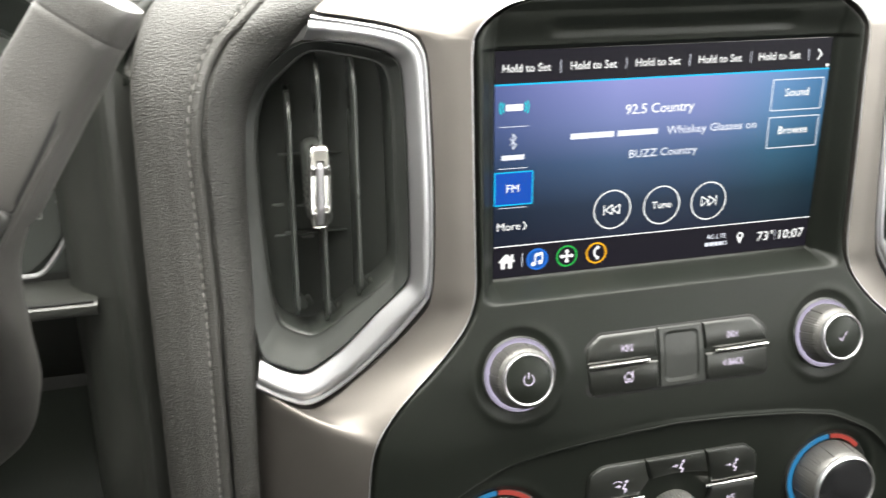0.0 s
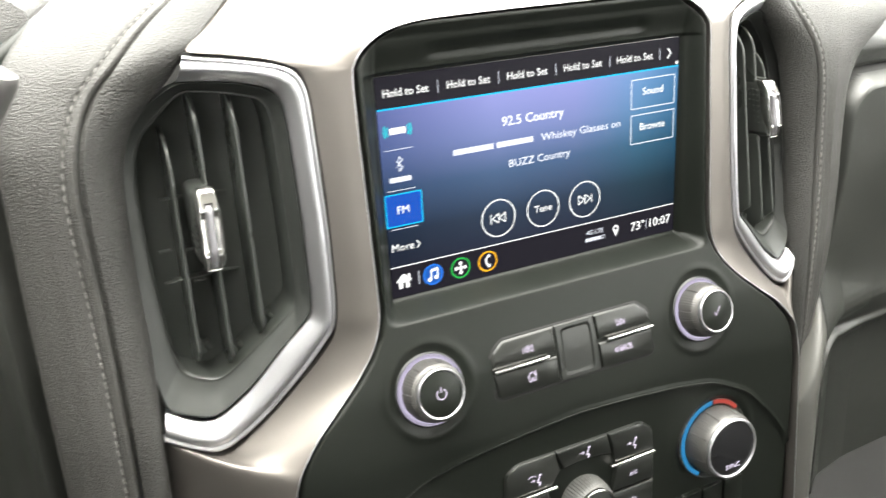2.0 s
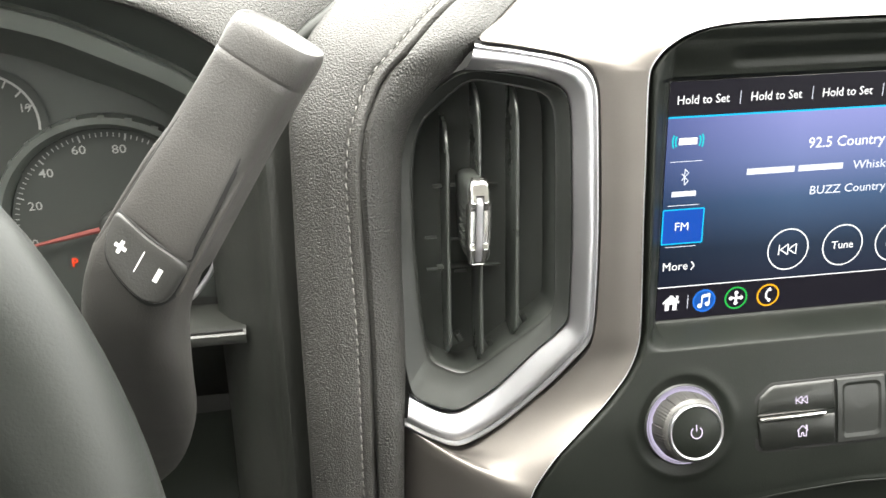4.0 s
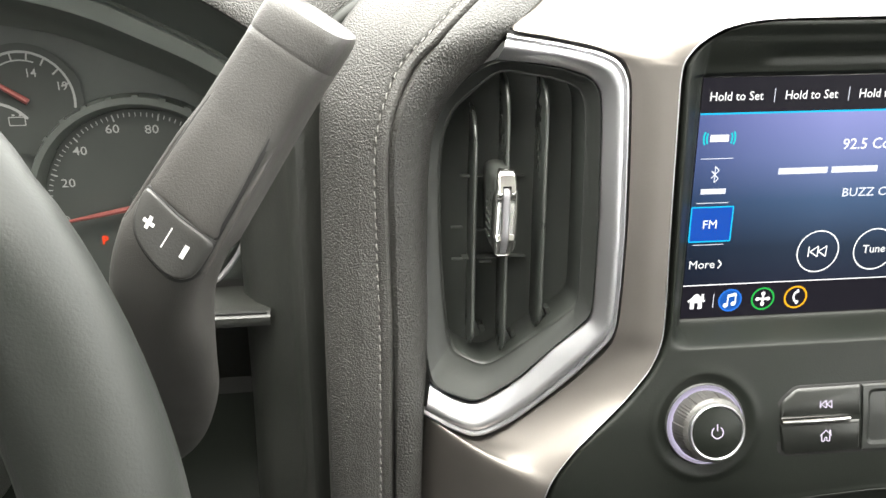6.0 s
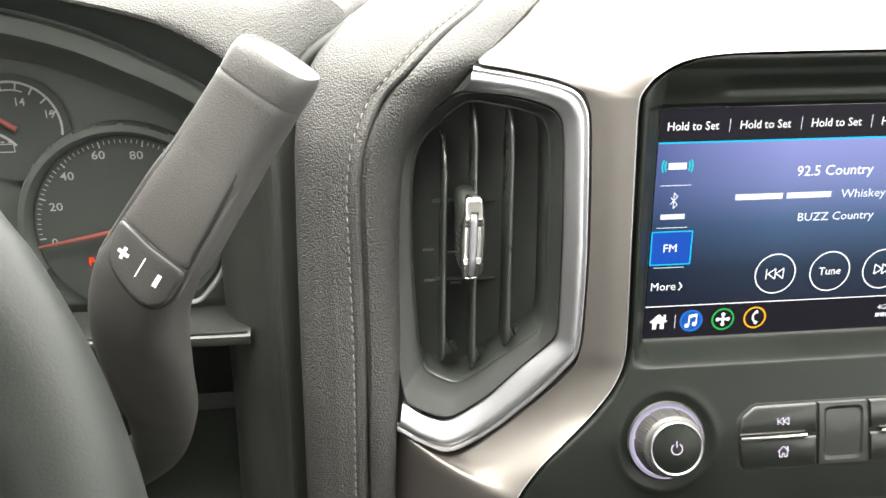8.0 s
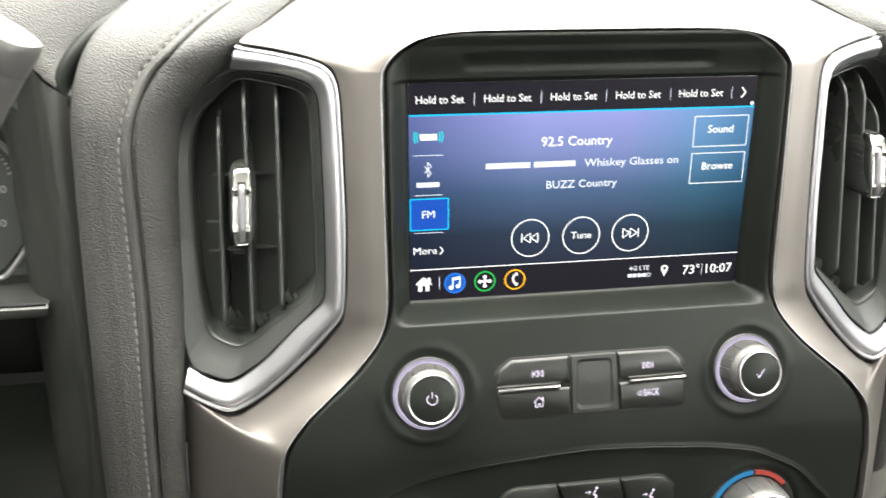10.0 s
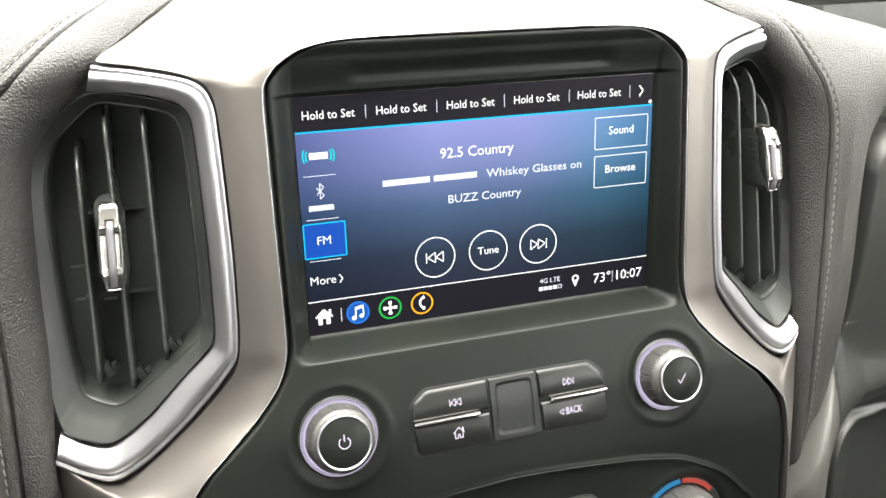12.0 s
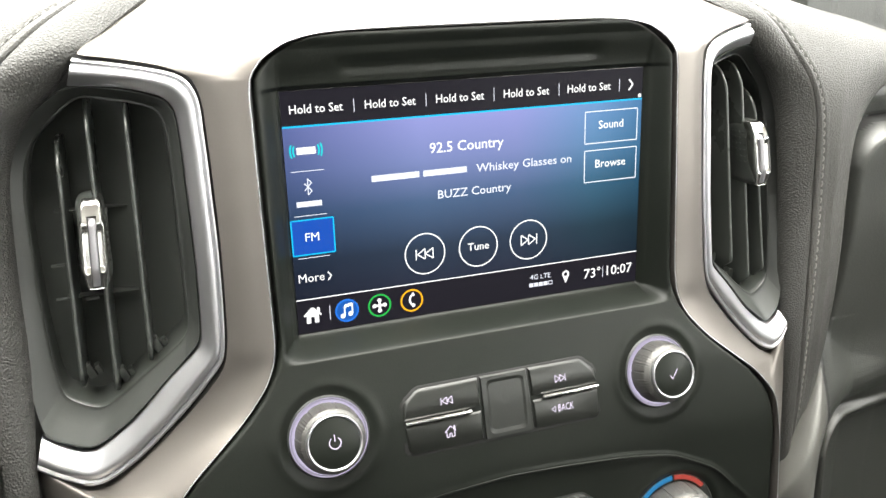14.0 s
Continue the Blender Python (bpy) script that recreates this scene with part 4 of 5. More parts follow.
for u, mat, kind in ((-64.9, MUSIC_BLUE, 0), (-49.4, GREEN, 1), (-33.7, AMBER, 2)):
    app = sign("app_button", shape(ring((u, -85.2), 5.15, 0.85), INK), mat, ("blue ringed music sign", "green ringed sign", "amber ringed telephone sign")[kind])
    if kind == 0:
        part("backing", shape(disc((u, -85.2), 4.9), on_glass(0.14)), glow("display_music_fill", (0.006, 0.075, 0.34)), app, smooth=False)
        marks = disc((u - 2.0, -87.6), 1.15, 14) + disc((u + 1.6, -86.9), 1.15, 14) + chain([(u - 1.1, -87.6), (u - 1.1, -82.6), (u + 2.5, -81.9), (u + 2.5, -86.9)], 0.65) + [stroke((u - 1.1, -83.2), (u + 2.5, -82.5), 1.2)]
    elif kind == 1:
        marks = chain([(u - 2.2, -85.2), (u + 2.2, -85.2)], 1.1) + chain([(u, -87.4), (u, -83.0)], 1.1)
        marks += sum((disc((u + a, -85.2 + b), 1.0, 12) for a, b in ((-2.5, 0), (2.5, 0), (0, -2.5), (0, 2.5))), [])
    else:
        marks = ring((u + 2.1, -84.9), 3.1, 1.0, 118, 248, 14) + [stroke((u + 0.3, -82.4), (u + 1.3, -82.1), 1.7), stroke((u + 0.2, -87.5), (u + 1.4, -88.0), 1.7)]
    part("mark", shape(marks, INK2), WHITE, app, smooth=False)
sign("network_label", lettering("4G LTE", 2.5, (33.2, -83.1), INK), DIM, "pale words 4G LTE")
for k in range(5):
    u = 27.1 + 2.6 * k
    if k < 4:
        sign("signal_bar", shape([[(u, -88.0), (u + 2.2, -88.0), (u + 2.2, -86.0), (u, -86.0)]], INK), DIM)
    else:
        sign("signal_bar", shape(chain([(u + 0.2, -87.8), (u + 2.1, -87.8), (u + 2.1, -86.1), (u + 0.2, -86.1)], 0.35, True), INK), DIM)
sign("place_sign", shape(ring((47.2, -83.9), 1.45, 0.95, 0, 360, 24) + [[(45.5, -84.8), (48.9, -84.8), (47.2, -88.6)]], INK), WHITE)
sign("clock_label", lettering("73°", 5.0, (67.4, -85.7), INK, "RIGHT", wide=1.02), WHITE, "white words 73 degrees")
sign("divider", shape([stroke((68.2, -82.6), (68.2, -88.6), 0.28)], INK), DIM)
sign("clock_label", lettering("10:07", 5.0, (77.2, -85.7), INK, wide=1.02), WHITE, "white time 10:07")

# ---- rotary knobs under the display ----
def rotary_knob(u, v, mark, label, slim=1.0, tall=0.0):
    c = (u, v, seat(u, v))
    knob = thing("rotary_knob", c, label, "control knob", "audio knobs")
    turn = Matrix.Rotation(radians(-16), 4, "X")
    part("collar", turned([(18.4, -2.5), (18.4, 0.2), (17.8, 0.9), (16.6, 0.9), (16.6, -1)], c, 72, turn), DARK, knob, "black collar")
    part("halo", turned([(17.5, 0.8), (17.4, 1.15), (17.05, 1.15), (16.95, 0.8)], c, 72, turn), HALO, knob, "pale violet backlit ring")

    def grip(k, a):
        if not 0 < k < 12:
            return 0
        deg = math.degrees(a) % 45
        if deg < 22:
            return 0.30 * math.cos(8 * radians(deg) * 180 / 22) * (1 if k % 2 else -0.4)
        return -0.45 if 32 < deg < 36 else 0
    heights = np.linspace(0.6, 10.2, 12)
    part("grip", turned([(15.2, 0)] + [(float(np.interp(h, (0, 2, 5, 8.4, 10.4), (15.2, 15.4, 15.1, 14.5, 13.9))), float(h)) for h in heights] + [(13.3 * slim, 11.5 + tall), (12.4 * slim, 11.8 + tall)], c, 480, turn, grip), GUNMETAL, knob, "gunmetal grip with studded patches")
    part("rim", turned([(r * slim, h + tall) for r, h in ((13.1, 11.0), (13.1, 12.7), (12.9, 13.4), (12.5, 13.8), (12.1, 13.7), (11.8, 13.3), (11.7, 12.4))], c, 96, turn), CHROME, knob, "chrome rim")
    cap = part("cap", turned([(r * slim, h + tall) for r, h in ((11.8, 11.8), (11.8, 13.1), (11.5, 13.3), (0, 13.4))], c, 72, turn), SOFT, knob, "matt black cap")
    m = Matrix.Translation(c) @ turn

    def on_cap(geo):
        return [tuple(m @ Vector((x, y, 13.55 + tall))) for x, y, z in geo[0]], geo[1]
    zero = lambda x, y: 0
    if mark == "power":
        g = shape(ring((0, 0), 2.5, 0.5, 125, 415, 26) + [stroke((0, 0.6), (0, 3.6), 0.5)], zero)
    else:
        g = shape(chain([(-2.2, 0.0), (-0.9, -2.0), (2.3, 2.4)], 0.45), zero)
    part("legend", on_cap(g), LEGEND, cap, smooth=False)
    return knob


rotary_knob(*KNOBS[0], "power", "black rotary power knob with chrome rim on the fascia", 0.94)
rotary_knob(*KNOBS[1], "tick", "black rotary tuning knob with chrome rim and tick mark", 0.90, 1.2)


def temperature_dial(u, v, word):
    c = (u, v, seat(u, v))
    dial = thing("temperature_dial", c, "black temperature dial with blue and red scale", "control knob", "temperature dials")
    turn = Matrix.Rotation(radians(-5), 4, "X")
    part("collar", turned([(25.5, -3), (25.5, 0.8), (24.6, 1.6), (21.5, 1.3), (21.5, -1)], c, 72, turn), DARK, dial)
    m = Matrix.Translation(c) @ turn
    for mat, a0, a1, nm in ((BLUE_MARK, 92, 238, "cold_scale"), (RED_MARK, 40, 89, "warm_scale")):
        prof = []
        for a in np.linspace(radians(a0), radians(a1), 40):
            prof.append([tuple(m @ Vector((r * math.cos(a), r * math.sin(a), h))) for r, h in ((21.7, 1.2), (22.0, 2.2), (24.0, 2.2), (24.4, 1.4))])
        part(nm, grid(prof), mat, dial, "blue cold scale" if "cold" in nm else "red warm scale")

    def grip(k, a):
        if not 0 < k < 13:
            return 0
        deg = math.degrees(a) % 40
        if deg < 22:
            return 0.34 * math.cos(9 * radians(deg) * 180 / 22) * (1 if k % 2 else -0.4)
        return -0.5 if 30 < deg < 33 else 0
    heights = np.linspace(0.8, 11.2, 13)
    part("grip", turned([(20.4, 0)] + [(float(np.interp(h, (0, 2.5, 6, 9.5, 11.6), (20.4, 20.5, 20.2, 19.7, 19.0))), float(h) * 1.28) for h in heights] + [(18.4, 15.6), (17.4, 15.9)], c, 480, turn, grip), GUNMETAL, dial, "dark grey grip with studded patches")
    part("rim", turned([(18.2, 14.9), (18.2, 17.0), (17.9, 17.6), (17.4, 17.9), (16.9, 17.6), (16.7, 17.1), (16.7, 16.2)], c, 96, turn), CHROME, dial, "chrome rim")
    cap = part("cap", turned([(16.8, 15.6), (16.8, 17.0), (16.4, 17.2), (0, 17.3)], c, 72, turn), GLOSS, dial, "gloss black display cap")
    if word:
        g = lettering(word, 3.0, (0, -11.2), lambda x, y: 0)
        part("legend", ([tuple(m @ Vector((x, y, 17.45))) for x, y, z in g[0]], g[1]), LEGEND, cap, smooth=False)
    return dial


temperature_dial(*DIALS[1], "SYNC")
temperature_dial(*DIALS[0], "")

# ---- button bank under the display ----
bank = thing("audio_button_bank", (0, -133, 28), "bank of black audio buttons with chrome bars", "button panel")
LIFT = 1.3


def button(owner, name, outline, height, label, mat=BUTTON, bevel=1.9):
    return part(name, prism(outline, lambda x, y: float(base_w(y)), -4, height, bevel), mat, owner, label)


def legend(owner, geo):
    return part("legend", geo, LEGEND, owner, smooth=False)


HIGH = lambda h: (lambda x, y: float(base_w(y)) + h + 0.08)
part("joint", prism([(-49.5, -146), (-49.5, -124.4), (-47.4, -121.9), (-42.6, -118.2), (-40.2, -117.5), (41.4, -117.5), (43.8, -118.5), (48.8, -122.6), (50.2, -125), (50.9, -145.6), (49.2, -148.2), (46.4, -149), (-44.6, -148.8), (-47.4, -148)], lambda x, y: float(base_w(y)), -1, 0.16, 0.1), GAP, bank, "dark joint round the buttons")
b = button(bank, "button", [(-48.6, -131.8), (-48.2, -124.6), (-46.6, -122.6), (-42.2, -119.2), (-40.2, -118.4), (-11.4, -118.2), (-11.2, -131.8)], LIFT, "previous track button")
legend(b, shape(skip_sign((-27.6, -125.6), 3.0, True, 0.4), HIGH(LIFT)))
b = button(bank, "button", [(-48.6, -133.4), (-11.2, -133.4), (-10.9, -147.6), (-44.5, -148.0), (-46.6, -147.2), (-48.0, -145.0)], LIFT - 0.2, "home button")
legend(b, shape(house_sign((-27.3, -139.9), 2.7, 0.45), HIGH(LIFT - 0.2)))
def around(outline, n=96):
    """n places on a closed outline, evenly spaced, beginning at its top left."""
    o = np.array(list(outline) + [outline[0]], float)
    d = np.r_[0, np.cumsum(np.hypot(*np.diff(o, axis=0).T))]
    q = np.linspace(0, d[-1], n, endpoint=False)
    p = np.stack([np.interp(q, d, o[:, 0]), np.interp(q, d, o[:, 1])], 1)
    if np.sum(p[:, 0] * np.roll(p[:, 1], -1) - p[:, 1] * np.roll(p[:, 0], -1)) < 0:
        p = p[::-1]
    return np.roll(p, -int(np.argmin(p[:, 0] - p[:, 1])), 0)


def pocketed(outline, hollow, height, depth):
    """A plate with a rounded pocket in its face."""
    o, q = around(outline), around(hollow)
    mid_o, mid_q = o.mean(0), q.mean(0)
    rings = [(o, -4), (o, height - 0.8), (mid_o + (o - mid_o) * 0.97, height), (mid_q + (q - mid_q) * 1.06, height), (q, height - 0.25), (mid_q + (q - mid_q) * 0.92, height - depth), (mid_q + (q - mid_q) * 0.5, height - depth), (mid_q + (q - mid_q) * 0.01, height - depth)]
    return grid([[(x, y, float(base_w(y)) + h) for x, y in r] for r, h in rings], closed_u=True)


part("blank_plate", pocketed([(-10.4, -118.4), (13.4, -118.4), (14.6, -147.6), (-10.1, -147.6)], rounded(-7.2, -144.8, 11.0, -121.0, 2.6), LIFT - 0.3, 0.55), BUTTON, bank, "plain black filler plate with a shallow pocket", sharp=8)
b = button(bank, "button", [(14.2, -118.2), (41.2, -118.4), (43.2, -119.4), (47.8, -123.2), (49.2, -125.2), (49.6, -131.8), (14.9, -131.8)], LIFT, "next track button")
legend(b, shape(skip_sign((30.0, -125.5), 3.0, False, 0.4), HIGH(LIFT)))
b = button(bank, "button", [(15.0, -133.4), (49.8, -133.4), (50.2, -145.4), (48.8, -147.4), (46.2, -148.2), (15.5, -147.6)], LIFT - 0.2, "back button")
legend(b, join(lettering("BACK", 3.5, (31.9, -139.6), HIGH(LIFT - 0.2), wide=0.66), shape(chain([(26.4, -138.2), (26.4, -141.0), (24.4, -139.6)], 0.35, True), HIGH(LIFT - 0.2))))
for u0, u1 in ((-48.4, -16.2), (20.0, 50.2)):
    v = -132.6
    part("chrome_bar", box(((u0 + u1) / 2, v, float(base_w(v)) + 0.8), (u1 - u0, 1.9, 3.0), 0.75, Matrix.Rotation(radians(-18), 4, "X")), BRIGHT, bank, "bright chrome bar")

# ---- climate buttons below ----
climate = thing("climate_button_bank", (0, -215, 36), "bank of black climate buttons with chrome bars", "button panel")
outlines = (
    [(-48.2, -204), (-47.8, -190.5), (-46, -187.4), (-41, -184.6), (-38, -184.0), (-17.2, -184.2), (-14.2, -196), (-20, -204)],
    [(-16.4, -184.2), (16.6, -184.4), (19.5, -196), (13, -194.2), (0, -192.6), (-13, -194.4)][:2] + [(19.8, -197), (12, -196), (0, -194.8), (-12, -196), (-13.6, -196)],
    [(17.4, -184.4), (38, -184.2), (41.5, -185.2), (46.6, -189.6), (47.8, -192), (48.2, -204), (22, -204), (20.6, -197)],
)
LOWER = 2.3
for o, name in zip(outlines, ("windscreen and floor air button", "face and floor air button", "floor air button")):
    button(climate, "button", [(x, y - LOWER) for x, y in o], 1.2, name)
for c0, k in (((-30.0, -196.8), 0), ((1.5, -190.5), 1), ((32.8, -195.2), 2)):
    x, y = c0[0], c0[1] - LOWER
    marks = disc((x + 2.6, y + 2.8), 0.8, 12) + chain([(x + 2.2, y + 1.8), (x + 0.8, y - 1.0), (x + 2.8, y - 1.6), (x + 1.8, y - 3.6)], 0.75)
    marks += chain([(x - 3.4, y + 0.6), (x - 0.8, y + 0.6)], 0.4) + chain([(x - 1.7, y + 1.5), (x - 0.6, y + 0.6), (x - 1.7, y - 0.3)], 0.4)
    if k == 0:
        marks += chain([(x - 4.6, y + 2.8), (x - 3.0, y + 3.6), (x - 0.8, y + 3.4), (x + 0.4, y + 2.2)], 0.4)
    legend(climate, shape(marks, HIGH(1.2)))
for o, w, at in (([(-48.4, -206), (-22, -206), (-19, -222), (-48.2, -222)], "", 0), ([(22, -206), (48.4, -206), (48.4, -222.5), (19, -222.5)], "A/C", (34.0, -216.7)),
                 ([(-48.4, -223.2), (-19, -223.2), (-16, -240), (-48, -240)], "", 0), ([(19, -223.4), (48.4, -223.4), (48, -240), (16, -240)], "", 0)):
    o = [(x, y - LOWER) for x, y in o]
    b = button(climate, "button", o, 1.0, "black climate button")
    if w:
        legend(b, lettering(w, 2.6, at, HIGH(1.0), wide=0.85))
    else:
        x = sum(p[0] for p in o) / 4
        y = sum(p[1] for p in o) / 4
        legend(b, shape(chain([(x - 3, y + 0.9), (x + 1.4, y + 0.9), (x + 3, y), (x + 1.4, y - 0.9), (x - 3, y - 0.9)], 0.45, True), HIGH(1.0)))
for u0, u1 in ((-48.4, -17), (18, 48.6)):
    v = -205.0 - LOWER
    part("chrome_bar", box(((u0 + u1) / 2, v, float(base_w(v)) + 0.8), (u1 - u0, 1.9, 3.0), 0.75, Matrix.Rotation(radians(-18), 4, "X")), BRIGHT, climate, "bright chrome bar")
fan_at = (0.5, -222.0, seat(0, -222.0))
fan = thing("fan_knob", fan_at, "ribbed black fan speed knob among the climate buttons", "control knob")
fan_turn = Matrix.Rotation(radians(-6), 4, "X")
part("grip", turned([(14.2, -1), (14.1, 3), (13.6, 8), (12.8, 12), (11.6, 13.8)], fan_at, 288, fan_turn, lambda k, a: 0.3 * math.cos(48 * a) if 0 < k < 4 else 0), RUBBER, fan)
part("rim", turned([(11.8, 13.2), (11.6, 15), (10.7, 15.3), (10.2, 14.2)], fan_at, 72, fan_turn), BRIGHT, fan, "chrome rim")
part("cap", turned([(10.4, 13.6), (10.2, 14.8), (0, 15.0)], fan_at, 48, fan_turn), DARK, fan)
fm_ = Matrix.Translation(fan_at) @ fan_turn
g = shape(ring((0, 0), 6.0, 0.6, 0, 360, 36) + ring((0, 0), 2.0, 0.6, 0, 360, 20) + sum(([stroke((2.4 * math.cos(a), 2.4 * math.sin(a)), (5.6 * math.cos(a + 0.4), 5.6 * math.sin(a + 0.4)), 0.8)] for a in (0.3, 1.87, 3.44, 5.0)), []), lambda x, y: 0)
part("legend", ([tuple(fm_ @ Vector((x, y, 15.15))) for x, y, z in g[0]], g[1]), LEGEND, fan, smooth=False)
# two seat buttons beside the dial
for u in (62, 78, 94, 110):
    alone("seat_button", prism(rounded(u - 7.4, -268, u + 7.4, -247, 1.4), lambda x, y: float(base_w(y)), -4, 1.2, 0.8), SOFT, "small black seat heating button below the dial", "button", group="seat buttons")

# ---- driver's side: instruments, hood, gear lever, steering wheel ----
cluster = thing("instrument_cluster", (-350, -40, -88), "dark instrument cluster with white numbers and red needles", "instrument cluster")
DIAL_W = lambda h: (lambda u, v: -90.0 + h)
part("face_plate", prism(rounded(-560, -101, -276, 42, 8), DIAL_W(0), -6, -2.5, 1), BAY, cluster)
SPEEDO = (-337.0, -57.0)
gauge = part("speedometer", turned([(0, -0.6), (47.5, -0.6), (48.5, 1.5)], (*SPEEDO, -91.5), 96), GAUGE, cluster, "dark speedometer face")
part("gauge_ring", grid([[(SPEEDO[0] + r * math.cos(a), SPEEDO[1] + r * math.sin(a), h - 92) for r, h in ((48.8, 0), (49.6, 5), (52, 7.5), (55, 7), (56, 4), (56.2, -3))] for a in np.linspace(radians(16), radians(205), 110)]), BAY, gauge, "grey raised ring")
for a in (62, 75, 88, 101, 114, 127, 140):
    ca, sa = math.cos(radians(a)), math.sin(radians(a))
    notch = box((SPEEDO[0] + 55.2 * ca, SPEEDO[1] + 55.2 * sa, -86.4), (3.2, 2.2, 3.0), 0.5, Matrix.Rotation(radians(a - 90), 4, "Z"))
    part("notch", notch, BAY, gauge)
for k in range(57):
    a = radians(186 - 192 * k / 56)
    big = k % 8 == 0
    r0, r1 = (43.8, 47.2) if big else (45.0, 47.0)
    p = [(SPEEDO[0] + r * math.cos(a), SPEEDO[1] + r * math.sin(a)) for r in (r0, r1)]
    part("tick", shape([stroke(p[0], p[1], 0.8 if big else 0.5)], DIAL_W(0.4)), GAUGE_PRINT, gauge, smooth=False)
for n, (u, v) in (("0", (-376.5, -64)), ("20", (-373.2, -44.8)), ("40", (-365.4, -28.7)), ("60", (-348.7, -18.2)), ("80", (-329.9, -18.8)), ("100", (-314.0, -31.0)), ("120", (-303.2, -49.5)), ("140", (-306.0, -68.7))):
    part("numeral", lettering(n, 4.3, (u, v), DIAL_W(0.4), wide=1.15), GAUGE_PRINT, gauge, smooth=False)
part("needle", tube([(-337, -56.5, -86), (-358, -60.5, -86), (-384, -65.2, -86)], [1.6, 1.3, 0.6], 8), NEEDLE, gauge, "red needle")
part("needle_hub", turned([(7.5, 0), (7.0, 4), (5.5, 5.5), (0, 6)], (-337, -56.5, -89), 32), DARK, gauge)
part("gear_letter", lettering("P", 4.6, (-359.5, -75.5), DIAL_W(0.5)), RED_GLOW, cluster, "red glowing letter P", smooth=False)
VOLT = (-387.0, -3.0)
small = part("volt_gauge", turned([(0, -0.6), (25, -0.6), (27, 1.5)], (*VOLT, -91), 64), GAUGE, cluster, "dark volt gauge face")
part("scale", shape(ring(VOLT, 23.0, 1.2, -10, 190, 40) + ring(VOLT, 19.0, 0.7, 70, 130, 16), DIAL_W(0.8)), GAUGE_PRINT, small, smooth=False)
for a in (20, 40, 60, 80, 100, 120, 140):
    p = [(VOLT[0] + r * math.cos(radians(a)), VOLT[1] + r * math.sin(radians(a))) for r in (18.8, 22.6)]
    part("tick", shape([stroke(p[0], p[1], 0.8)], DIAL_W(0.8)), GAUGE_PRINT, small, smooth=False)
for n, (u, v) in (("14", (-382.6, 9.8)), ("19", (-369.2, 3.4))):
    part("numeral", lettering(n, 4.0, (u, v), DIAL_W(0.8)), GAUGE_PRINT, small, smooth=False)
part("needle", tube([(-385, -3.5, -87), (-399, 6, -87), (-408, 12, -87)], [1.6, 1.2, 0.6], 8), NEEDLE, small, "red needle")
part("battery_sign", shape(chain([(-396, -15), (-388.5, -15), (-388.5, -11), (-396, -11)], 0.5, True) + chain([(-394.4, -10), (-393, -10)], 0.8) + chain([(-391, -10), (-389.6, -10)], 0.8), DIAL_W(0.8)), GAUGE_PRINT, small, smooth=False)
part("scale", shape(ring((-404, -26), 22.0, 1.4, 40, 80, 12), DIAL_W(0.8)), GAUGE_PRINT, cluster, smooth=False)
# bright line under the instruments, and the ledge
part("lower_trim", tube(spline([(-345, -98.2, -86), (-318, -99.2, -86), (-307, -99.0, -86), (-301.5, -95.0, -86), (-293, -84, -86), (-289, -74, -86), (-288, -62, -86), (-288.5, -46, -86)], 60), np.interp(np.arange(60), (0, 30, 45, 59), (1.2, 1.5, 1.3, 0.4)), 8), CHROME, cluster, "thin chrome line")

# ledge and hollow under the cluster
ledge = [(-104, -90), (-104.2, -64), (-104.6, -59), (-105.4, -56.2), (-107.0, -54.6), (-109.4, -54.4), (-112, -55.6), (-114, -60), (-116, -70), (-119, -100), (-130, -128), (-180, -132)]
rows = [[(u, v, w) for v, w in ledge] for u in np.linspace(-470, -276, 30)]
part("ledge", grid(rows), GRAINED, dashboard, "black ledge below the instruments")
# bead added along the ledge to draw its edge highlight
part("ledge_glint", tube([(-470, -104.9, -56.0), (-350, -104.9, -56.0), (-277.5, -104.9, -56.0)], 0.7, 8), GLINT_BEAD, dashboard, "thin bead standing for the highlight along the ledge")
rows = []
for t in np.linspace(0, 1, 40):
    v = -165 - 230 * t
    rows.append([(u, v, -84 + 50 * S(-v, 200, 330) - 0.0004 * (u + 350) ** 2) for u in np.linspace(-560, -244, 30)])
part("knee_panel", grid(rows), SOFT, dashboard, "black knee panel")

# cheek between cluster and pad
CHEEK = [(-238, -44), (-244, -43), (-249, -41.5), (-252.5, -39.3), (-255, -37.8), (-257.5, -37.6), (-260, -39.5), (-263, -45), (-268, -54), (-276, -60), (-284, -68), (-291, -80), (-293, -104)]
rows = []
for t in np.linspace(0, 1, 70):
    row = []
    for u, w in CHEEK:
        top = float(np.interp(-u, (238, 245, 257, 268, 280), (0, 3.5, 14.5, 24, 30)))
        v = top + (-330 - top) * t
        row.append((u - 4 * float(S(-v, 150, 330)), v, w))
    rows.append(row)
part("cheek", grid(rows), GRAINED, dashboard, "black grained cheek of the instrument bay")

# brow and hood over the instruments: edge, crown, and the way back under the windscreen
BROW_EDGE = [(-243, 2, -42), (-250, 9, -42), (-258, 16.5, -42.5), (-266, 26, -44), (-277, 36, -45), (-301, 49.5, -47), (-333, 58.5, -49), (-380, 67, -51), (-430, 71, -51), (-500, 69, -51), (-580, 55, -51)]
BROW_CROWN = [(-238, 8, -55), (-240, 20, -57), (-241, 31, -60), (-244, 42, -61), (-256, 51, -59), (-290, 61, -58), (-326, 67, -62), (-376, 75, -66), (-428, 79, -66), (-500, 77, -66), (-584, 62, -66)]
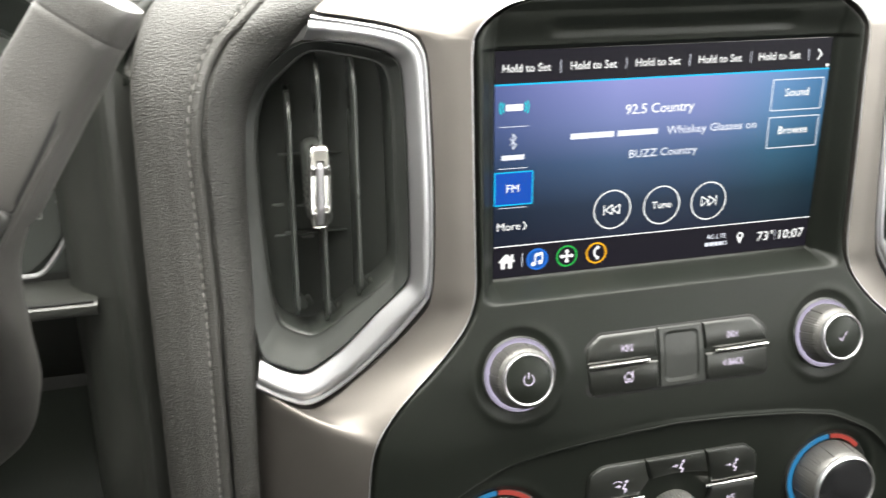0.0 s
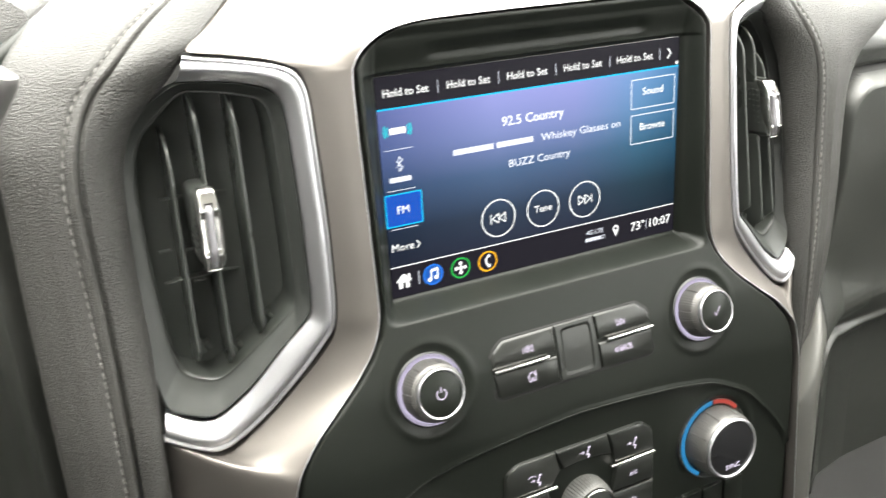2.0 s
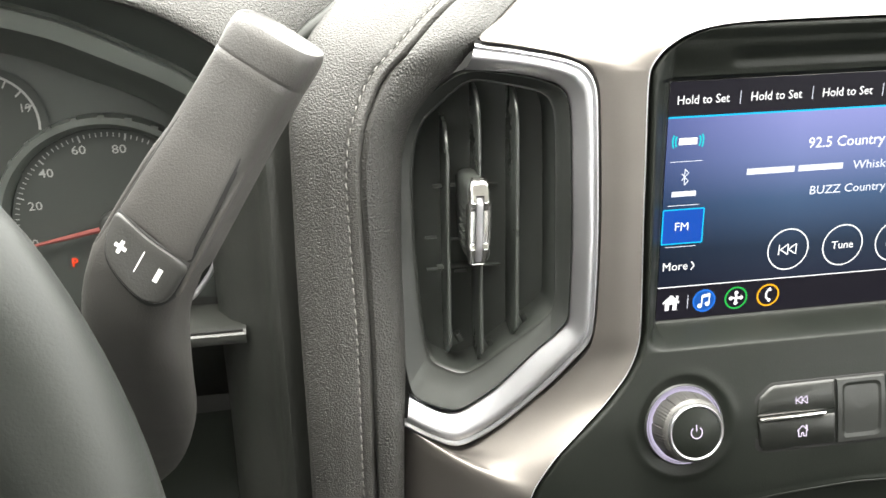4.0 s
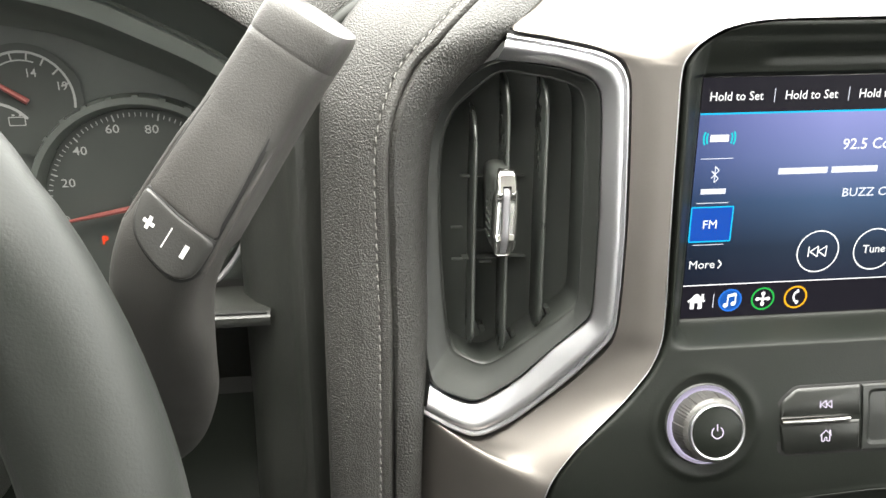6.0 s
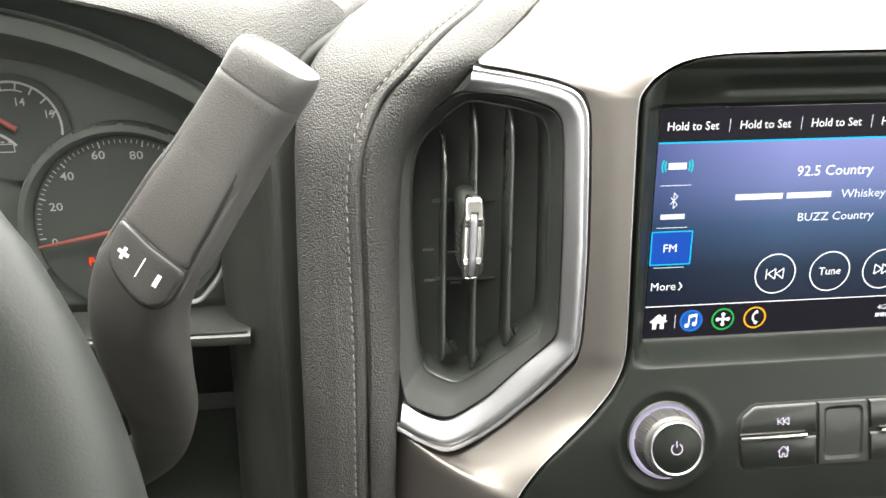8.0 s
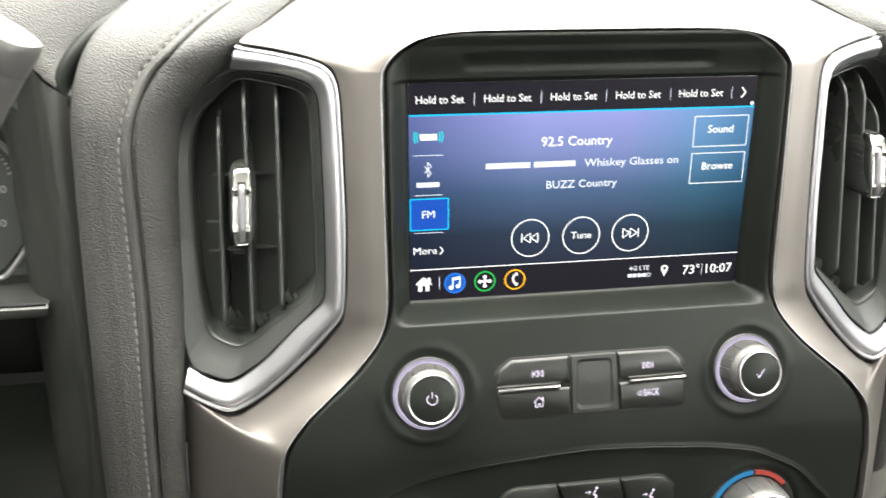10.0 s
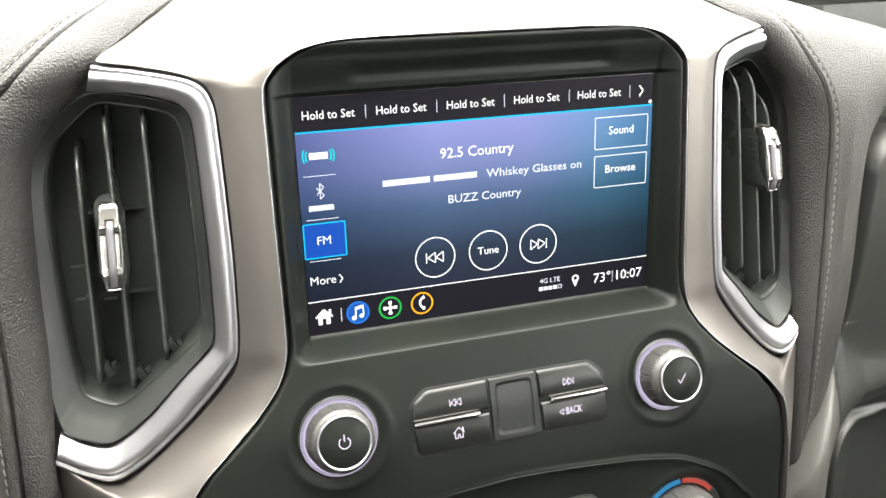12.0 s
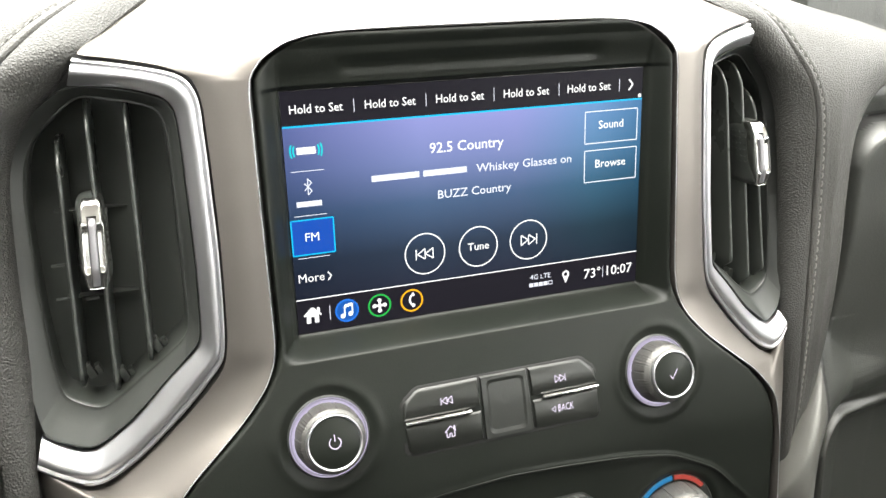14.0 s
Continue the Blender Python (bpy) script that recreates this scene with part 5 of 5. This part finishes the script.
BROW_TOP = [(-225, 12, -70), (-222, 28, -72), (-220, 42, -76), (-222, 53, -80), (-236, 62, -77), (-275, 72, -92), (-318, 78, -102), (-372, 84, -110), (-425, 87, -110), (-500, 85, -110), (-590, 70, -110)]
BROW_BACK = [(-205, 10, -200), (-200, 30, -220), (-195, 48, -240), (-190, 57, -260), (-200, 64, -280), (-250, 74, -300), (-300, 81, -330), (-365, 88, -400), (-420, 90, -420), (-500, 88, -420), (-590, 70, -420)]
HOOD_STEP = [(-266, -40, -62), (-268, -24, -62), (-271, -10, -62), (-277, 4, -62), (-291, 18.5, -62), (-320.6, 34.5, -62), (-346, 46, -62), (-384, 56, -62), (-430, 60, -62), (-500, 58, -62), (-570, 44, -62)]
HOOD_FACE = [(-291, -52, -85), (-291, -38, -85), (-293, -22, -85), (-298, -8, -85), (-312, 4.5, -85), (-340, 17, -85), (-366.6, 28, -85), (-396, 33, -85), (-432, 35, -85), (-500, 33, -85), (-560, 22, -85)]
line = {k: spline(p, 70) for k, p in (("edge", BROW_EDGE), ("crown", BROW_CROWN), ("top", BROW_TOP), ("back", BROW_BACK), ("step", HOOD_STEP), ("face", HOOD_FACE))}
inward = line["step"] - line["edge"]
inward /= np.linalg.norm(inward, axis=1)[:, None]
across = line["crown"] - line["edge"]
rows = [line["edge"] + inward * 3.0 + (0, 0, -1.5), line["edge"] + inward * 1.2, line["edge"] + across * 0.06 + (0, 0, 0.5), line["edge"] + across * 0.25 + (0, 0, 1.2), line["edge"] + across * 0.6 + (0, 0, 1.0), line["crown"], 0.6 * line["crown"] + 0.4 * line["top"], line["top"], 0.75 * line["top"] + 0.25 * line["back"], line["back"]]
part("brow", grid(rows), LEATHER, dashboard, "black leather brow over the instruments")
roll = spline([(-248, 2, -46), (-251, 11, -46.5), (-246.5, 22, -49), (-237, 33, -54), (-229.5, 38.5, -58), (-213, 48.5, -72), (-196, 56, -95), (-182, 61, -130)], 60)
# the roll's dark grey is taken to near-black for shade in its groove
part("piping", tube(roll, 4.6, 14), SOFT, dashboard, "dark grained rolled edge between brow and pad, blackened for groove shade")
drop = line["face"] - line["step"]
drop[:, 2] = 0
drop /= np.linalg.norm(drop, axis=1)[:, None]
rows = [line["edge"] + inward * 2.8 + (0, 0, -1.5), line["edge"] + inward * 6 + (0, 0, -7), line["step"] - drop * 1.5 + (0, 0, -8), line["step"] + (0, 0, -7)]
part("hood", grid(rows), BAY, dashboard, "black curved hood over the instruments")
wide_at = np.interp(line["step"][:, 0], (-430, -345, -290, -272), (9.5, 9.0, 8.0, 4.0))[:, None]
lip = line["step"] + drop * wide_at
rows = [line["step"] + (0, 0, -7.5), line["step"] + (0, 0, -0.9), line["step"] + drop * 0.6, 0.5 * (line["step"] + lip) + (0, 0, 0.3), lip - drop * 0.6, lip + (0, 0, -0.8), 0.5 * (lip + line["face"]) + (0, 0, -6), line["face"], line["face"] + drop * 1.5 + (0, 0, -12)]
part("inner_bezel", grid(np.array(rows)), BAY, cluster, "dark grey inner bezel")

# ---- column gear lever ----
lever = thing("gear_lever", (-268, 15, 72), "black column gear lever with plus and minus button", "gear lever")
A0, A1 = np.array((-290.9, -23.5, 64.8)), np.array((-245.2, 43.2, 60.8))
axis = (A1 - A0) / np.linalg.norm(A1 - A0)
LEN = float(np.linalg.norm(A1 - A0))
wide = np.array((20.0, -14.0, 9.0))
wide -= axis * (wide @ axis)
wide /= np.linalg.norm(wide)
face = np.cross(wide, axis)
face *= np.sign(face[2])


def lever_axis(s):
    """Places along the lever's grip."""
    return A0 + (A1 - A0) * s


def section(c, a, b, power=4.2, n=40, x=wide, y=face):
    out = []
    for k in range(n):
        t = 2 * math.pi * k / n
        cs, sn = math.cos(t), math.sin(t)
        r = (abs(cs) ** power + abs(sn) ** power) ** (-1 / power)
        out.append(c + x * (a * r * cs) + y * (b * r * sn))
    return out


neck_path = spline([(-291.5, -22, 64.5), (-297, -34, 60), (-300.5, -45, 54), (-303.5, -62, 43), (-307, -88, 23), (-312, -122, -6), (-328, -162, -42), (-372, -205, -75)], 40)
rows = []
for q, a, b in ((0.12, 15.9, 12.9), (0.2, 15.7, 12.9), (0.45, 15.0, 12.4), (0.7, 14.4, 12.0), (0.86, 14.5, 12.6), (0.893, 14.6, 12.8), (0.897, 14.48, 12.68), (0.900, 14.48, 12.68), (0.904, 14.6, 12.8), (0.92, 14.7, 12.9), (0.97, 14.8, 13.0), (1.02, 14.7, 13.0), (1.045, 14.3, 12.6), (1.06, 13.7, 12.0), (1.062, 13.1, 11.4), (1.052, 12.4, 10.8), (1.046, 11.4, 9.8), (1.044, 6, 5.2), (1.044, 0.1, 0.1)):
    cut = 0.15 * float(S(q, 0.86, 1.03))
    rows.append([p - axis * (cut * float((p - lever_axis(q)) @ face)) for p in section(lever_axis(q), a, b, 4.2 - 1.3 * float(S(q, 0.6, 0.95)))])
for i, c in enumerate(neck_path):
    t = i / 39
    d = neck_path[min(i + 1, 39)] - neck_path[max(i - 1, 0)]
    d /= np.linalg.norm(d)
    near = 1 - float(S(t, 0.0, 0.3))
    x = wide * near + np.array((1.0, 0.0, 0.15)) * (1 - near)
    x -= d * (x @ d)
    x /= np.linalg.norm(x)
    y = np.cross(x, d)
    y *= np.sign(y @ face)
    rows.insert(0, section(c, 16.2 + 0.6 * float(S(t, 0, 0.2)) - 4.0 * float(S(t, 0.25, 0.8)), 12.9 + 0.6 * float(S(t, 0, 0.2)) - 2.4 * t, 4.2 - 1.6 * float(S(t, 0, 0.35)), 40, x, y))
part("grip", grid(rows, closed_u=True), LEVER, lever, "grained black grip with flat end")


def on_grip(s, x, h):
    """A place on the face of the grip: s along it, x across, h above its crown."""
    c = lever_axis(s)
    return c + wide * x + face * h


def grip_h(s, x):
    b = np.interp(s, (-0.36, -0.2, 0, 0.2, 0.45, 0.7, 1.0), (11.0, 12.6, 12.9, 12.9, 12.4, 12.0, 12.0))
    a = np.interp(s, (-0.36, -0.2, 0, 0.2, 0.45, 0.7, 1.0), (15.6, 16.2, 16.1, 15.7, 15.0, 14.4, 14.2))
    p = 4.2 - 1.3 * float(S(s, 0.6, 0.95))
    return b * (1 - min(abs(x) / a, 0.999) ** p) ** (1 / p)


def patch(outline, up, down, fade=(9.0, 10.0)):
    """A raised pad on the grip, from its outline in (s, x)."""
    o = np.array(outline)
    mid = o.mean(0)
    rings = []
    for k, h in ((1.0, -1.0), (1.0, 0.3), (0.98, 0.75), (0.95, 0.95), (0.90, 1.0), (0.7, 1.0), (0.5, 1.0), (0.3, 1.0), (0.01, 1.0)):
        q = mid + (o - mid) * k
        rings.append([on_grip(s, x, grip_h(s, x) + (-down if h < 0 else up * h) - (up + 0.5) * float(S(s, *fade))) for s, x in q])
    return grid(rings, closed_u=True)


def gap_round(outline, k_s, k_x, up, fade=(9.0, 10.0)):
    """The dark joint round a pad on the grip."""
    o = np.array(outline)
    mid = o.mean(0)
    return patch(mid + (o - mid) * (k_s, k_x), up, 2.0, fade)


def smooth_outline(points, n=48):
    return spline(np.array(points, float) * (LEN, 1), n, True) / (LEN, 1)


pad_line = smooth_outline([(0.158, -13.2), (0.142, 0), (0.126, 13.2), (0.2, 13.3), (0.4, 12.6), (0.62, 11.4), (0.76, 9.6), (0.80, 6.5), (0.81, 0), (0.80, -6.5), (0.76, -9.6), (0.62, -11.4), (0.4, -12.6), (0.2, -13.3)], 96)
part("joint", gap_round(pad_line, 1.0, 1.07, 0.25, (0.40, 0.72)), GAP, lever, "dark joint beside the thumb pad")
part("thumb_pad", patch(pad_line, 0.6, 1.5, (0.30, 0.80)), LEVER, lever)
for side_x in (-1, 1):
    run = []
    for q in np.linspace(-0.02, 0.62, 40):
        x = side_x * float(np.interp(q, (-0.02, 0.14, 0.4, 0.62), (15.3, 14.8, 14.0, 12.6)))
        run.append(on_grip(q, x, grip_h(q, x) - 0.5 - 3.0 * float(S(q, 0.35, 0.62))))
    part("side_rail", tube(run, 1.25, 10), LEVER, lever)
button_line = smooth_outline([(0.146, -13.2), (0.130, 0), (0.114, 13.6), (0.04, 14.6), (-0.05, 14.0), (-0.088, 10.5), (-0.092, 5), (-0.066, -3.0), (-0.02, -9.4), (0.05, -12.8)])
# black joint, drawn wider to take in the shadow below the button's rim
part("joint", gap_round(button_line, 1.10, 1.045, 0.5), GAP, lever, "dark joint round the button, with its rim's shadow")
btn = part("shift_button", patch(button_line, 1.5, 2.0), SHIFT, lever, "black plus and minus shift button")


def on_button(strokes):
    v, f = [], []
    for o in strokes:
        f.append(tuple(range(len(v), len(v) + len(o))))
        v += [tuple(on_grip(s / LEN, x, grip_h(s / LEN, x) + 1.65)) for s, x in o]
    return v, f


part("plus_mark", on_button([stroke((1.4, -6.1), (5.8, -6.1), 1.3), stroke((3.6, -8.3), (3.6, -3.9), 1.3)]), PRINT, btn, "white plus", smooth=False)
part("bar_mark", on_button([stroke((-0.8, 1.4), (6.6, 1.4), 0.45)]), PRINT, btn, "thin white line", smooth=False)
part("minus_mark", on_button([stroke((0.0, 8.6), (4.6, 8.6), 1.6)]), PRINT, btn, "white minus", smooth=False)

# ---- steering wheel ----
wheel = thing("steering_wheel", (-464.5, -81.0, 185.0), "black leather steering wheel with dark spokes", "steering wheel")
tilt = Matrix.Translation((-464.5, -81.0, 185.0)) @ Matrix.Rotation(radians(-17.5), 4, "X")


def on_wheel(p):
    return tuple(tilt @ Vector(p))


rows = []
for k in range(160):
    a = 2 * math.pi * k / 160
    ctr = Vector((178 * math.cos(a), 178 * math.sin(a), 0))
    rad = Vector((math.cos(a), math.sin(a), 0))
    seam = 1 - 0.035 * math.exp(-(((math.degrees(a) - 34 + 180) % 360 - 180) / 0.6) ** 2)
    rows.append([on_wheel(ctr + rad * (17 * seam * math.cos(b)) + Vector((0, 0, 17 * seam * math.sin(b)))) for b in np.linspace(0, 2 * math.pi, 28, endpoint=False)])
part("rim", grid(rows, closed_u=True, closed_v=True), RIM, wheel, "black leather rim")
part("hub", turned([(78, -40), (80, -20), (74, -2), (50, 8), (0, 11)], (0, 0, 0), 64, tilt), GRAINED, wheel)
for a in (0, 180, 270):
    ca, sa = math.cos(radians(a)), math.sin(radians(a))
    g = tube([on_wheel((r * ca, r * sa, h)) for r, h in ((60, -12), (100, -8), (140, -5), (176, -2))], [22, 17, 15, 13], 20, 0.45, up=tuple((tilt.to_3x3() @ Vector((0, 0, 1)))))
    part("spoke", g, GRAINED, wheel)
alone("steering_column", tube([on_wheel((0, 0, -35)), on_wheel((0, -8, -120)), on_wheel((0, -10, -260))], [62, 58, 60], 40, 0.85), GRAINED, "black plastic steering column shroud", "steering column")

# ---- the unseen cab, added round it to bound the light, in world metres ----
# tone set for how much light the unseen roof lining bounces down
HEADLINER = plastic_material("grey_headliner", (0.58, 0.575, 0.55), (0.64, 0.635, 0.61), (0.85, 0.95), 700.0, 0.6)
DOORSKIN = plastic_material("door_plastic", (0.035, 0.035, 0.034), (0.05, 0.05, 0.048), (0.5, 0.65), 700.0, 0.5)
CARPET = plastic_material("black_carpet", (0.018, 0.018, 0.018), (0.03, 0.03, 0.03), (0.9, 1.0), 500.0, 1.0)


def slab(name, lo, hi, mat, label, category, turn=None):
    c, s = (np.array(lo) + hi) / 2, np.array(hi) - lo
    g = box((0, 0, 0), tuple(s * 1000), 6)
    ob = new(name, mesh_of(name, g[0], g[1], mat, smooth=True))
    ob.matrix_world = Matrix.Translation(Vector(c.tolist())) @ (turn or Matrix())
    return tagged(ob, label, category, kind="structure")


slab("floor", (-0.82, -1.9, -0.03), (0.82, 0.62, 0.0), CARPET, "black carpeted cab floor", "floor")
slab("ceiling", (-0.78, -1.9, 1.36), (0.78, -0.30, 1.40), HEADLINER, "unseen light grey ceiling, pale to bounce light", "ceiling")
slab("firewall", (-0.82, 0.56, 0.0), (0.82, 0.62, 0.74), DOORSKIN, "black bulkhead behind the dashboard", "wall")
# unseen; its height cuts the light that reaches the fascia from behind
slab("unseen_rear_wall", (-0.82, -1.95, 0.0), (0.82, -1.9, 1.16), DOORSKIN, "unseen black rear wall, raised to block light from behind", "wall")
slab("rear_header", (-0.82, -1.95, 1.30), (0.82, -1.9, 1.40), HEADLINER, "light grey rear header", "wall")
# unseen doors; sill heights differ to set the light from each side
for s, nm, sill in ((-1, "unseen_door_1", 1.08), (1, "unseen_door_2", 0.79)):
    x0, x1 = sorted((s * 0.78, s * 0.84))
    slab(nm, (x0, -1.9, 0.0), (x1, 0.6, sill), DOORSKIN, "unseen black door skin, sill height set for the light", "door")
    slab("door_header", (x0, -1.9, 1.26), (x1, -0.30, 1.40), HEADLINER, "light grey door header", "trim")
    for y in (-1.86, -0.86):
        slab("pillar", (x0, y - 0.05, sill), (x1, y + 0.05, 1.30), HEADLINER, "light grey roof pillar", "pillar")
    p = slab("windscreen_pillar", (-0.04, -0.52, -0.035), (0.04, 0.52, 0.035), HEADLINER, "light grey windscreen pillar", "pillar", Matrix.Rotation(radians(-32.5), 4, "X"))
    p.location = (s * 0.77, 0.14, 1.08)
# unseen ground, made up pale to throw light up into the cab
BOUNCE_GROUND = plastic_material("pale_bounce_ground", (0.30, 0.295, 0.28), (0.38, 0.37, 0.35), (0.85, 0.95), 3.0, 0.4)
earth = new("ground", mesh_of("ground", [(-4e5, -4e5, 0), (4e5, -4e5, 0), (4e5, 4e5, 0), (-4e5, 4e5, 0)], [(0, 1, 2, 3)], BOUNCE_GROUND))
earth.location = (0, 0, -0.72)
tagged(earth, "unseen pale ground that bounces light into the cab", "ground", kind="structure")
